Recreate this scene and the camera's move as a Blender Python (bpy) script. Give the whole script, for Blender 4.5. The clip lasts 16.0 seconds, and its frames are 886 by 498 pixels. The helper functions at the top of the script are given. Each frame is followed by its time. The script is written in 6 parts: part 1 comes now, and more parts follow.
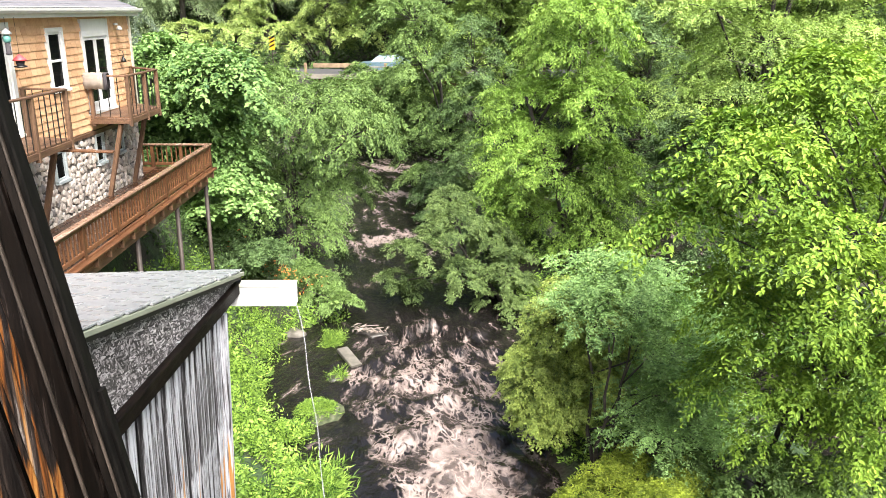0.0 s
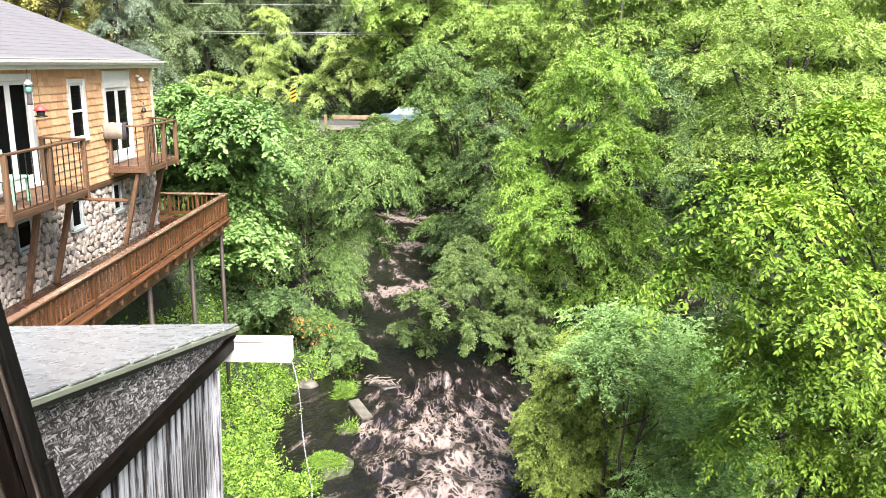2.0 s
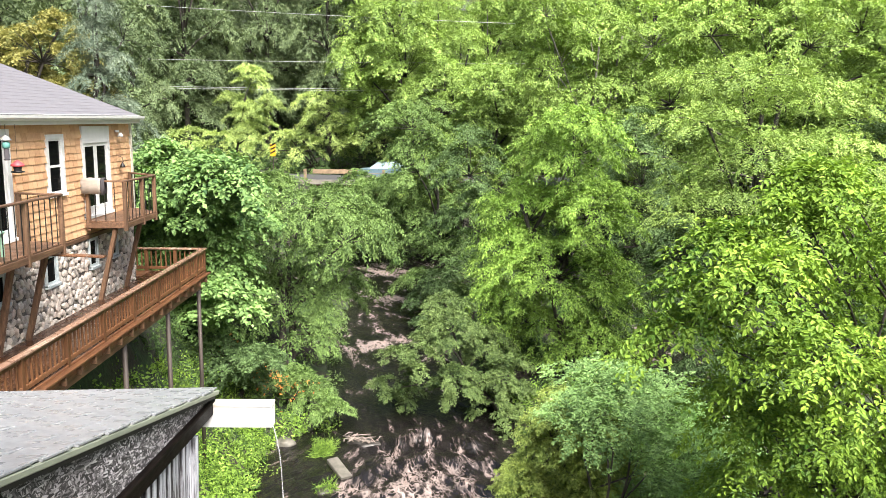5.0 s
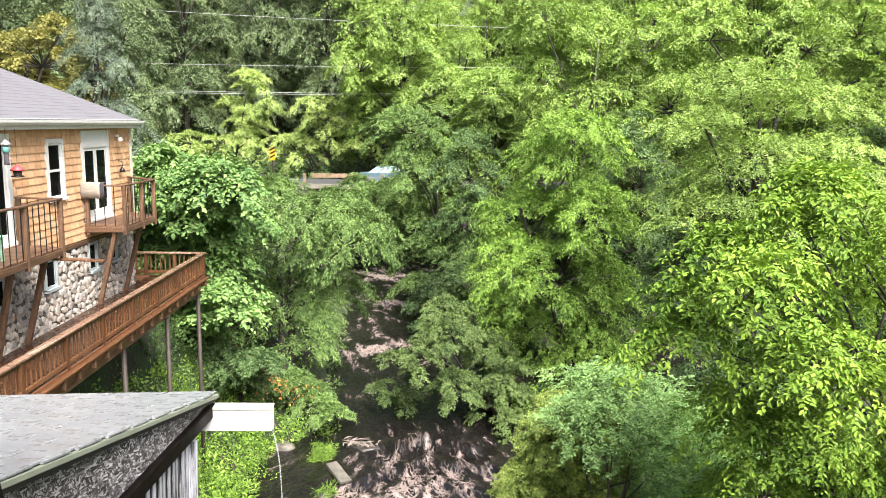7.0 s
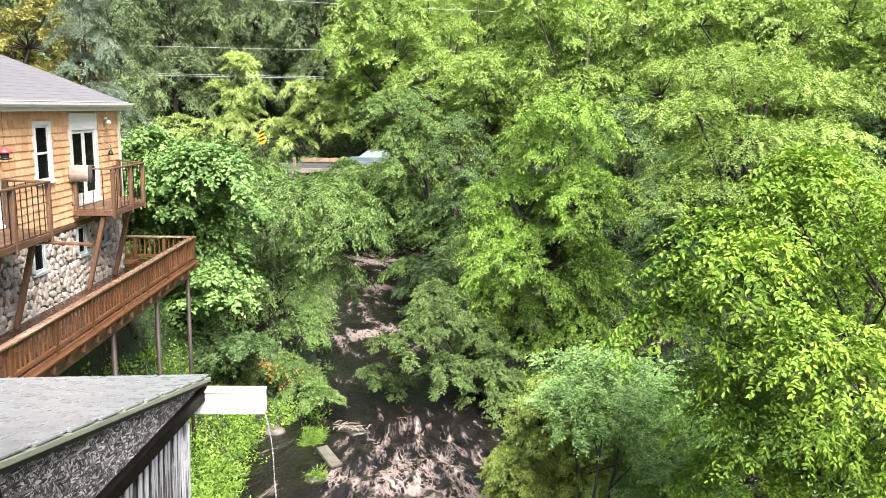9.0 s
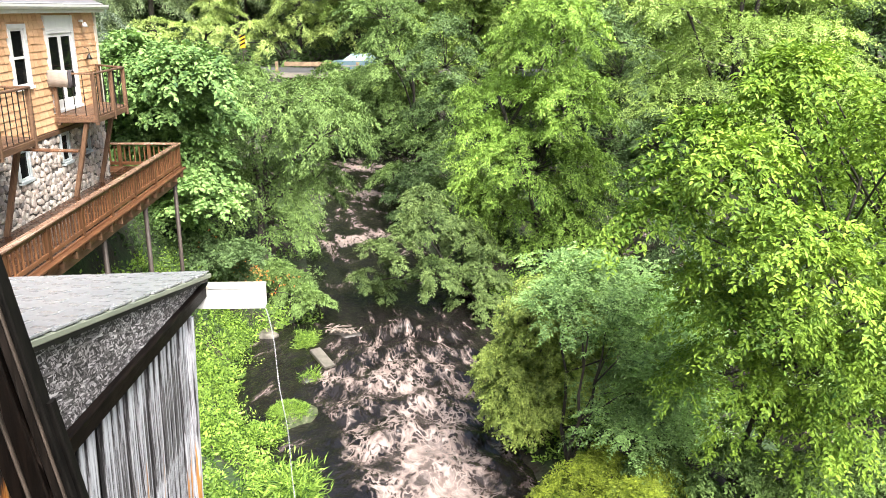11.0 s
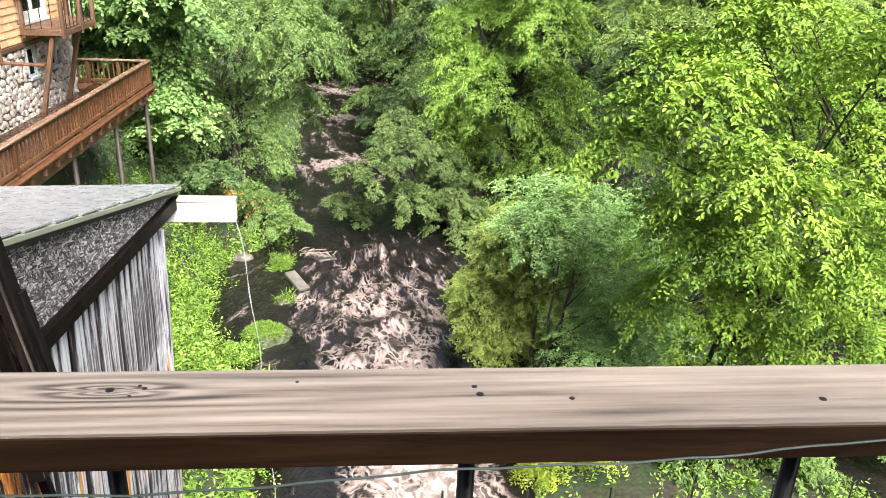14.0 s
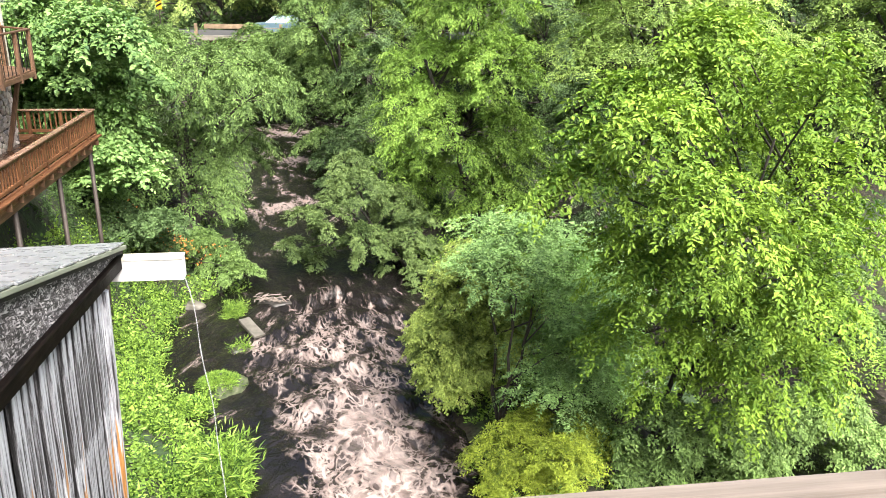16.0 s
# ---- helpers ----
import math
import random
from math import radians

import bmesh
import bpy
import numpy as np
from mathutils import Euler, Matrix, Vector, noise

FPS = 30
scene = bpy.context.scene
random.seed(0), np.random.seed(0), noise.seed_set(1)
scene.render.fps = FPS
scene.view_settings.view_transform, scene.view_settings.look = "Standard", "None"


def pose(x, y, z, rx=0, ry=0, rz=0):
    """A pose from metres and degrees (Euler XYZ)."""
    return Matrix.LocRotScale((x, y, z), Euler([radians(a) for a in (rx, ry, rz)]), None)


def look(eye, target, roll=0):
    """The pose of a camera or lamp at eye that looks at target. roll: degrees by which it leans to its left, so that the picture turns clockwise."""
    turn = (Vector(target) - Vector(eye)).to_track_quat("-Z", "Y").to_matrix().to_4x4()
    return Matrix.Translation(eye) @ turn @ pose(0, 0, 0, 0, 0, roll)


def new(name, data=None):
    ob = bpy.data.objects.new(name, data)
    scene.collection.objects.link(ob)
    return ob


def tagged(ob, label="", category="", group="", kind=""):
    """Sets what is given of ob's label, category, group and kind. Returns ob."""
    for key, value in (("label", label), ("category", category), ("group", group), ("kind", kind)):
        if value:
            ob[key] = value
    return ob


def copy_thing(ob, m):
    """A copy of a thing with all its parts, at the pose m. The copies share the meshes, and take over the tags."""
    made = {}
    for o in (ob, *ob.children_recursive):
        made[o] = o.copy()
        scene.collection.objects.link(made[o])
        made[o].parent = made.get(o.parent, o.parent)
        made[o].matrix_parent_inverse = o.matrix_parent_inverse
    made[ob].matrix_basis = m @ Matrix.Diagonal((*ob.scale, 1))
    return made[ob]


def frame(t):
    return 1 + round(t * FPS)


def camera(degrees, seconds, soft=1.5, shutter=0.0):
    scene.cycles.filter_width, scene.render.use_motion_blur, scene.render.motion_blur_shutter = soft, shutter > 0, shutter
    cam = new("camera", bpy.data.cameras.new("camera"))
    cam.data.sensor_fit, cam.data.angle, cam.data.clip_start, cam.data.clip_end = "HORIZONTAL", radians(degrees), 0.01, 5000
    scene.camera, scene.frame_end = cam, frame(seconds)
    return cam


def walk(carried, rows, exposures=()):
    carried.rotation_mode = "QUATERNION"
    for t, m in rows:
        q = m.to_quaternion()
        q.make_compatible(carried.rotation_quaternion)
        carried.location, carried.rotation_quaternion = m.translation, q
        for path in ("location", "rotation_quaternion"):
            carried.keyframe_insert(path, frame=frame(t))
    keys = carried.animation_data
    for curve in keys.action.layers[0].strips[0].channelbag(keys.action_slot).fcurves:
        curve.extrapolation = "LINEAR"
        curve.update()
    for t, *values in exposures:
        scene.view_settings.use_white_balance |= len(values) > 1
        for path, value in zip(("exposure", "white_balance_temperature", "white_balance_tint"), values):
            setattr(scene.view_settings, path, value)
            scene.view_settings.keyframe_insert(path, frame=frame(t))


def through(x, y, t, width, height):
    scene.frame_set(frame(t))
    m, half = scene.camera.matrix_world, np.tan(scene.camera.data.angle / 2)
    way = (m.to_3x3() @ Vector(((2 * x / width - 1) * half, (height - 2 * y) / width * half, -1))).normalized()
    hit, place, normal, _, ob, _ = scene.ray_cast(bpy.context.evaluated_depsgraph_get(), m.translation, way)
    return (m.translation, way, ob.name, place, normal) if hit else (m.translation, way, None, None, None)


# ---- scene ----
cam = camera(59.3, 16.0, soft=0.5)
PATH = [
    (0, (0.046, 0.484, 10.217), (0.086, 2.395, 9.63), 0.3),
    (0.5, (0.056, 0.499, 10.214), (0.062, 2.419, 9.653), 0.5),
    (1, (0.119, 0.562, 10.21), (0.101, 2.486, 9.665), 0.8),
    (1.5, (0.174, 0.567, 10.224), (0.151, 2.5, 9.71), 0.9),
    (2, (0.157, 0.61, 10.222), (0.151, 2.555, 9.76), 0.7),
    (2.5, (0.125, 0.631, 10.235), (0.142, 2.592, 9.842), 0.7),
    (3, (0.116, 0.679, 10.272), (0.153, 2.653, 9.949), 0.6),
    (3.5, (0.12, 0.688, 10.272), (0.165, 2.664, 9.97), 0.6),
    (4, (0.108, 0.704, 10.245), (0.155, 2.678, 9.933), 0.8),
    (6.5, (0.122, 0.653, 10.257), (0.168, 2.625, 9.924), 0.8),
    (7, (0.118, 0.661, 10.254), (0.166, 2.635, 9.936), 0.8),
    (7.5, (0.111, 0.684, 10.248), (0.161, 2.659, 9.937), 0.8),
    (8, (0.113, 0.678, 10.247), (0.165, 2.653, 9.936), 0.8),
    (8.2, (0.109, 0.678, 10.253), (0.165, 2.652, 9.939), 0.9),
    (10.5, (0.08, 0.636, 10.2), (0.181, 2.565, 9.681), 0.7),
    (11, (0.053, 0.574, 10.193), (0.161, 2.482, 9.605), 0.6),
    (11.5, (0.048, 0.606, 10.173), (0.164, 2.493, 9.521), 0.7),
    (12, (0.048, 0.585, 10.181), (0.179, 2.451, 9.473), 1.1),
    (12.5, (0.047, 0.59, 10.166), (0.197, 2.441, 9.423), 1.5),
    (13, (0.031, 0.608, 10.15), (0.206, 2.447, 9.382), 1.9),
    (13.5, (0.03, 0.578, 10.145), (0.211, 2.412, 9.369), 2.0),
    (14, (0.099, 0.467, 10.162), (0.267, 2.309, 9.4), 2.2),
    (14.5, (0.138, 0.418, 10.184), (0.278, 2.273, 9.449), 1.8),
    (15, (0.104, 0.491, 10.183), (0.232, 2.358, 9.477), 1.6),
    (15.5, (0.085, 0.555, 10.209), (0.255, 2.427, 9.526), 1.2),
    (16, (0.097, 0.583, 10.193), (0.38, 2.446, 9.523), 1.2),
]
walk(cam, [(t, look(eye, target, roll)) for t, eye, target, roll in PATH], exposures=[(0, 2.46, 6500, 10), (1.5, 2.57, 6500, 10), (2.5, 2.42, 6500, 10), (4.0, 2.33, 6500, 10), (8.0, 2.33, 6500, 10), (11.2, 2.49, 6500, 10), (13.0, 2.44, 6500, 10), (16.0, 2.40, 6500, 10)])
# ---- world, light ----
SUN_ELEV, SUN_AZ = radians(55), radians(155)
world = bpy.data.worlds.new("world")
scene.world = world
world.use_nodes = True
wn = world.node_tree.nodes
sky = wn.new("ShaderNodeTexSky")
sky.sky_type = "NISHITA"
sky.sun_disc = False
sky.sun_elevation, sky.sun_rotation = SUN_ELEV, SUN_AZ
sky.air_density, sky.dust_density, sky.ozone_density = 1.0, 6.0, 0.4
wn["Background"].inputs["Strength"].default_value = 0.056
world.node_tree.links.new(sky.outputs[0], wn["Background"].inputs["Color"])
sun_data = bpy.data.lights.new("sun", "SUN")
sun_data.energy, sun_data.angle, sun_data.color = 2.7, radians(42), (1.0, 0.97, 0.92)
sun = new("sun", sun_data)
sun.matrix_world = look((0, 0, 0), (-math.sin(SUN_AZ) * math.cos(SUN_ELEV), -math.cos(SUN_AZ) * math.cos(SUN_ELEV), -math.sin(SUN_ELEV)))


# ---- material helpers ----
class Mat:
    """A small wrapper for building node materials."""

    def __init__(self, name, rough=0.7, metal=0.0, spec=0.5):
        self.m = bpy.data.materials.new(name)
        self.m.use_nodes = True
        self.t = self.m.node_tree
        self.b = self.t.nodes["Principled BSDF"]
        self.b.inputs["Roughness"].default_value = rough
        self.b.inputs["Metallic"].default_value = metal
        self.b.inputs["Specular IOR Level"].default_value = spec
        self.co = self.t.nodes.new("ShaderNodeTexCoord").outputs["Object"]

    def n(self, kind, **values):
        node = self.t.nodes.new("ShaderNode" + kind)
        for k, v in values.items():
            node.inputs[k.replace("_", " ")].default_value = v
        return node

    def link(self, a, b):
        self.t.links.new(a, b)

    def mapped(self, scale, rot=(0, 0, 0)):
        mp = self.n("Mapping")
        mp.inputs["Scale"].default_value = scale
        mp.inputs["Rotation"].default_value = rot
        self.link(self.co, mp.inputs["Vector"])
        return mp.outputs[0]

    def noise(self, scale, detail=5.0, vec=None, rough=0.55, distort=0.0):
        nd = self.n("TexNoise", Scale=scale, Detail=detail, Roughness=rough, Distortion=distort)
        self.link(vec if vec is not None else self.co, nd.inputs["Vector"])
        return nd.outputs["Fac"]

    def ramp(self, fac, *stops):
        rp = self.t.nodes.new("ShaderNodeValToRGB")
        el = rp.color_ramp.elements
        while len(el) < len(stops):
            el.new(0.5)
        for e, (p, c) in zip(el, stops):
            e.position = p
            e.color = (*c, 1) if len(c) == 3 else c
        self.link(fac, rp.inputs[0])
        return rp.outputs[0]

    def mix(self, fac, a, b, mode="MIX"):
        mx = self.t.nodes.new("ShaderNodeMix")
        mx.data_type, mx.blend_type = "RGBA", mode
        for sock, v in ((mx.inputs[0], fac), (mx.inputs[6], a), (mx.inputs[7], b)):
            if isinstance(v, (int, float)):
                sock.default_value = v
            elif isinstance(v, tuple):
                sock.default_value = (*v, 1)
            else:
                self.link(v, sock)
        return mx.outputs[2]

    def math(self, op, a, b=0.0, clamp=False):
        mt = self.t.nodes.new("ShaderNodeMath")
        mt.operation, mt.use_clamp = op, clamp
        for sock, v in ((mt.inputs[0], a), (mt.inputs[1], b)):
            if isinstance(v, (int, float)):
                sock.default_value = v
            else:
                self.link(v, sock)
        return mt.outputs[0]

    def piece(self):
        """A random value for each object."""
        return self.t.nodes.new("ShaderNodeObjectInfo").outputs["Random"]

    def island(self):
        return self.t.nodes.new("ShaderNodeNewGeometry").outputs["Random Per Island"]

    def color(self, c):
        if isinstance(c, tuple):
            self.b.inputs["Base Color"].default_value = (*c, 1)
        else:
            self.link(c, self.b.inputs["Base Color"])
        return self

    def rough(self, fac):
        self.link(fac, self.b.inputs["Roughness"])
        return self

    def bump(self, fac, strength=0.3, dist=0.01):
        bp = self.n("Bump", Strength=strength, Distance=dist)
        self.link(fac, bp.inputs["Height"])
        self.link(bp.outputs[0], self.b.inputs["Normal"])
        return self


def leaf_material(name, young, old, gloss=0.52, through=0.18, patch=0.3, each=0.2):
    """Foliage: colour varies from bough to bough and a little from leaf to leaf, and light passes through."""
    k = Mat(name, gloss, spec=0.18)
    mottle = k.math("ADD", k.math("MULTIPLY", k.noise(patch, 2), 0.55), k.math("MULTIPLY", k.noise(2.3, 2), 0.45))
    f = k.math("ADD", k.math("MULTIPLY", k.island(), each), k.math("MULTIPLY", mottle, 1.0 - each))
    # wide dark-to-bright ramp: crown highlights and dark gaps are partly put into leaf colour
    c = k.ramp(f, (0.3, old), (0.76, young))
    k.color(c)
    tr = k.n("BsdfTranslucent")
    k.link(k.mix(1.0, c, (1.35, 1.35, 0.6), "MULTIPLY"), tr.inputs["Color"])
    ms = k.n("MixShader", Fac=through)
    k.link(k.b.outputs[0], ms.inputs[1])
    k.link(tr.outputs[0], ms.inputs[2])
    k.link(ms.outputs[0], k.t.nodes["Material Output"].inputs["Surface"])
    return k.m


def wood_material(name, dark, light, along="y", rough=0.6, grain=1.0, wear=None, wear_at=0.62, vary=True, spec=0.4):
    """Sawn boards: grain along one axis, board to board differences and worn patches."""
    k = Mat(name, rough, spec=spec)
    s = {"x": (1.2, 22, 22), "y": (22, 1.2, 22), "z": (22, 22, 1.2)}[along]
    v = k.mapped(tuple(a * grain for a in s))
    g = k.noise(1.0, 6, v, 0.65, 0.6)
    c = k.ramp(g, (0.3, dark), (0.72, light))
    if vary:
        pv = k.math("ADD", k.math("MULTIPLY", k.piece(), 0.5), 0.7)
        mixer = k.n("CombineXYZ")
        for i in range(3):
            k.link(pv, mixer.inputs[i])
        c = k.mix(1.0, c, mixer.outputs[0], "MULTIPLY")
    if wear:
        w = k.noise(0.35, 5, v, 0.7, 0.8)
        c = k.mix(k.ramp(w, (wear_at - 0.04, (0, 0, 0)), (wear_at + 0.05, (1, 1, 1))), c, wear)
    k.color(c)
    k.rough(k.ramp(k.noise(3.0, 3), (0.3, (rough - 0.18,) * 3), (0.7, (min(1, rough + 0.12),) * 3)))
    k.bump(g, 0.5, 0.004)
    return k.m


# ---- materials ----
M = {}
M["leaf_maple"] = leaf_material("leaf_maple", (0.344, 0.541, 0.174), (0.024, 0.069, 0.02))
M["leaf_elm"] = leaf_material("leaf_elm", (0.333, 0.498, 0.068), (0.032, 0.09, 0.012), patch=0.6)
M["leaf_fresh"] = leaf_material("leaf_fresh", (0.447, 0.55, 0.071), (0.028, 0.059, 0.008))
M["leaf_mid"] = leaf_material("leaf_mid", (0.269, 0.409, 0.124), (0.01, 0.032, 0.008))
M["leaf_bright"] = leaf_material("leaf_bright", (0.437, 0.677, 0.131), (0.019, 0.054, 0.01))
# darker leaf copy: shade under and behind other trees is in its colour
M["leaf_shaded"] = leaf_material("leaf_shaded", (0.184, 0.292, 0.111), (0.008, 0.022, 0.007))
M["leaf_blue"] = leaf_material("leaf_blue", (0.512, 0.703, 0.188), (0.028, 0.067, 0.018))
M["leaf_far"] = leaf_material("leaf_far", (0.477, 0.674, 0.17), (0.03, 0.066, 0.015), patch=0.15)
# greyed green: the haze over the far hill is put into the leaf colour
M["leaf_hazy_hill"] = leaf_material("leaf_hazy_hill", (0.286, 0.377, 0.182), (0.045, 0.072, 0.036), patch=0.15)
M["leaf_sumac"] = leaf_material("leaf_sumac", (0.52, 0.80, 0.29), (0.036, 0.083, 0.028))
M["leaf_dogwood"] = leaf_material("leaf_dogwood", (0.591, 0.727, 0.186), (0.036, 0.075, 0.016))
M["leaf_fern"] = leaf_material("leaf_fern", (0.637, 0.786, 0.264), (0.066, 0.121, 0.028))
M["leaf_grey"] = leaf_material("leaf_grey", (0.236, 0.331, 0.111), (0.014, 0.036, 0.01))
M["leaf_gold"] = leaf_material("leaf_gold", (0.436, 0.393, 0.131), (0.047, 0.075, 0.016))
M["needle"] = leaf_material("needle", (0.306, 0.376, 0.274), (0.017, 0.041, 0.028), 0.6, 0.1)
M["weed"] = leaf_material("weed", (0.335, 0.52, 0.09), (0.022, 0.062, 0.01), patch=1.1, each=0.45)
k = Mat("flower", 0.6)
M["flower"] = k.color(k.ramp(k.island(), (0.2, (0.6, 0.12, 0.03)), (0.8, (0.75, 0.33, 0.06)))).m

k = Mat("bark", 0.9)
g = k.noise(1.0, 6, k.mapped((14, 14, 2.5)), 0.7)
M["bark"] = k.color(k.ramp(g, (0.3, (0.012, 0.010, 0.008)), (0.75, (0.07, 0.06, 0.05)))).bump(g, 0.7, 0.02).m

k = Mat("pale_bark", 0.8)
g = k.noise(1.0, 6, k.mapped((6, 6, 9)), 0.7)
M["pale_bark"] = k.color(k.ramp(g, (0.35, (0.05, 0.045, 0.04)), (0.6, (0.30, 0.28, 0.25)))).bump(g, 0.4, 0.01).m

k = Mat("soil", 0.95)
a, b = k.noise(0.7, 6), k.noise(9, 6)
c = k.mix(k.ramp(a, (0.4, (0, 0, 0)), (0.6, (1, 1, 1))), k.ramp(b, (0.3, (0.012, 0.010, 0.007)), (0.7, (0.05, 0.04, 0.028))),
          k.ramp(b, (0.3, (0.010, 0.022, 0.007)), (0.7, (0.035, 0.07, 0.02))))
M["soil"] = k.color(c).bump(b, 0.8, 0.06).m

# fast dark peaty water; the stream's own axes (fu across, fv along) draw the foam out along the flow
k = Mat("river_water", 0.05, spec=0.5)


def stream_value(name):
    node = k.n("Attribute")
    node.attribute_name = name
    return node.outputs["Fac"]


def warped(vec, *layers):
    for scale, amp in layers:
        warp = k.n("TexNoise", Scale=scale, Detail=2.0)
        k.link(vec, warp.inputs["Vector"])
        sub = k.n("VectorMath")
        sub.operation = "SUBTRACT"
        k.link(warp.outputs["Color"], sub.inputs[0])
        sub.inputs[1].default_value = (0.5, 0.5, 0.5)
        scl = k.n("VectorMath")
        scl.operation = "SCALE"
        scl.inputs["Scale"].default_value = amp
        k.link(sub.outputs[0], scl.inputs[0])
        add = k.n("VectorMath")
        k.link(vec, add.inputs[0])
        k.link(scl.outputs[0], add.inputs[1])
        vec = add.outputs[0]
    return vec


axes = k.n("CombineXYZ")
k.link(stream_value("fu"), axes.inputs[0])
k.link(stream_value("fv"), axes.inputs[1])
flow = warped(axes.outputs[0], (0.5, 0.9), (1.4, 0.28), (3.2, 0.08))
net = warped(axes.outputs[0], (0.8, 0.7), (2.0, 0.26))
amount = stream_value("foam")
torn = k.noise(1.0, 6, flow, 0.58)
n1 = k.noise(1.5, 3, net, 0.5)
n2 = k.noise(3.4, 3, net, 0.55)
n3 = k.noise(0.9, 2, net, 0.5)
chop = k.noise(2.2, 4, flow, 0.6)
ripple = k.noise(7.0, 3, flow, 0.6)


def seam(fac, sharp):
    return k.math("SUBTRACT", 1.0, k.math("MULTIPLY", k.math("ABSOLUTE", k.math("SUBTRACT", fac, 0.5)), sharp), True)


# clear dark water, torn patches of foam with ragged edges, threads between them, and a soft veil of bubbles below
edge = k.math("SUBTRACT", torn, k.math("SUBTRACT", 0.80, k.math("MULTIPLY", amount, 0.36)))
patches = k.math("MULTIPLY", k.math("MULTIPLY", edge, 5.0, True), k.math("ADD", 0.25, k.math("MULTIPLY", n2, 1.0)))
threads = k.math("MAXIMUM", seam(n1, 18), k.math("MULTIPLY", seam(n2, 14), 0.85))
threads = k.math("MULTIPLY", threads, k.math("MULTIPLY", k.math("ADD", edge, 0.17), 5.5, True))
veil = k.math("MULTIPLY", k.math("MULTIPLY", k.math("SUBTRACT", amount, 0.62), 1.1, True), k.math("ADD", 0.1, k.math("MULTIPLY", n3, 0.8)))
foam = k.math("ADD", k.math("MAXIMUM", k.math("MULTIPLY", patches, 0.85), k.math("MULTIPLY", threads, 0.95)), k.math("MULTIPLY", veil, 0.75), True)
deep = k.ramp(n1, (0.3, (0.0045, 0.004, 0.004)), (0.7, (0.013, 0.0108, 0.0104)))
froth = k.ramp(n2, (0.3, (0.27, 0.20, 0.178)), (0.7, (0.47, 0.385, 0.355)))
k.color(k.mix(foam, deep, froth))
k.rough(k.math("ADD", 0.10, k.math("MULTIPLY", foam, 0.6)))
k.bump(k.math("ADD", k.math("MULTIPLY", chop, 0.7), k.math("ADD", k.math("MULTIPLY", ripple, 0.3), k.math("MULTIPLY", foam, 0.12))), 0.8, 0.16)
M["water"] = k.m

k = Mat("falling_water", 0.15)
k.color((0.6, 0.62, 0.62))
k.b.inputs["Alpha"].default_value = 0.3
M["jet"] = k.m

k = Mat("cedar_shingle", 0.8)
g = k.noise(1.0, 6, k.mapped((30, 30, 3)), 0.7)
c = k.ramp(g, (0.3, (0.36, 0.185, 0.09)), (0.75, (0.66, 0.40, 0.215)))
c = k.mix(k.math("MULTIPLY", k.piece(), 0.65), c, (0.70, 0.45, 0.26))
c = k.mix(k.ramp(k.noise(0.9, 5), (0.58, (0, 0, 0)), (0.72, (0.5, 0.5, 0.5))), c, (0.2, 0.1, 0.05))
M["cedar"] = k.color(c).bump(g, 0.5, 0.004).m
k = Mat("cobble", 0.75)
g = k.noise(14, 6)
c = k.ramp(k.piece(), (0.0, (0.10, 0.09, 0.09)), (0.25, (0.30, 0.26, 0.22)), (0.5, (0.44, 0.38, 0.32)), (0.75, (0.34, 0.25, 0.20)), (1.0, (0.60, 0.56, 0.50)))
M["cobble"] = k.color(k.mix(0.35, c, k.ramp(g, (0.3, (0.12, 0.11, 0.1)), (0.7, (0.75, 0.7, 0.65))))).bump(g, 0.4, 0.01).m
k = Mat("cobble_far", 0.75)
c = k.ramp(k.island(), (0.0, (0.10, 0.09, 0.09)), (0.25, (0.30, 0.26, 0.22)), (0.5, (0.44, 0.38, 0.32)), (0.75, (0.34, 0.25, 0.20)), (1.0, (0.60, 0.56, 0.50)))
g = k.noise(14, 6)
M["cobble_far"] = k.color(k.mix(0.35, c, k.ramp(g, (0.3, (0.12, 0.11, 0.1)), (0.7, (0.75, 0.7, 0.65))))).bump(g, 0.4, 0.01).m
k = Mat("mortar", 0.95)
M["mortar"] = k.color(k.ramp(k.noise(12, 6), (0.3, (0.05, 0.045, 0.04)), (0.7, (0.16, 0.145, 0.13)))).m
M["deck_wood"] = wood_material("deck_wood", (0.05, 0.021, 0.011), (0.19, 0.085, 0.038), "y", 0.42, wear=(0.2, 0.17, 0.14), wear_at=0.66)
M["deck_upright"] = wood_material("deck_upright", (0.045, 0.02, 0.010), (0.19, 0.085, 0.036), "z", 0.5)
M["grey_wood"] = wood_material("grey_wood", (0.05, 0.026, 0.016), (0.20, 0.115, 0.066), "z", 0.65)
M["grey_wood_y"] = wood_material("grey_wood_y", (0.05, 0.026, 0.016), (0.19, 0.105, 0.06), "y", 0.6)
# handrail plank: grain lines that part round a knot
k = Mat("rail_wood", 0.5)
sep = k.n("SeparateXYZ")
k.link(k.co, sep.inputs[0])
kx = k.math("MULTIPLY", k.math("ADD", sep.outputs[0], 0.632), 0.16)
ky = k.math("SUBTRACT", sep.outputs[1], 0.0175)
r2 = k.math("ADD", k.math("ADD", k.math("MULTIPLY", kx, kx), k.math("MULTIPLY", ky, ky)), 0.00001)
psi = k.math("MULTIPLY", ky, k.math("SUBTRACT", 1.0, k.math("DIVIDE", 0.0004, r2)))
drift = k.noise(1.0, 2, k.mapped((1.3, 9, 9)), 0.5, 0.3)
rings = k.math("SINE", k.math("ADD", k.math("MULTIPLY", psi, 300.0), k.math("MULTIPLY", drift, 22.0)))
near = k.math("DIVIDE", 0.0016, k.math("ADD", r2, 0.0016))
fine = k.noise(1.0, 6, k.mapped((4, 150, 150)), 0.7)
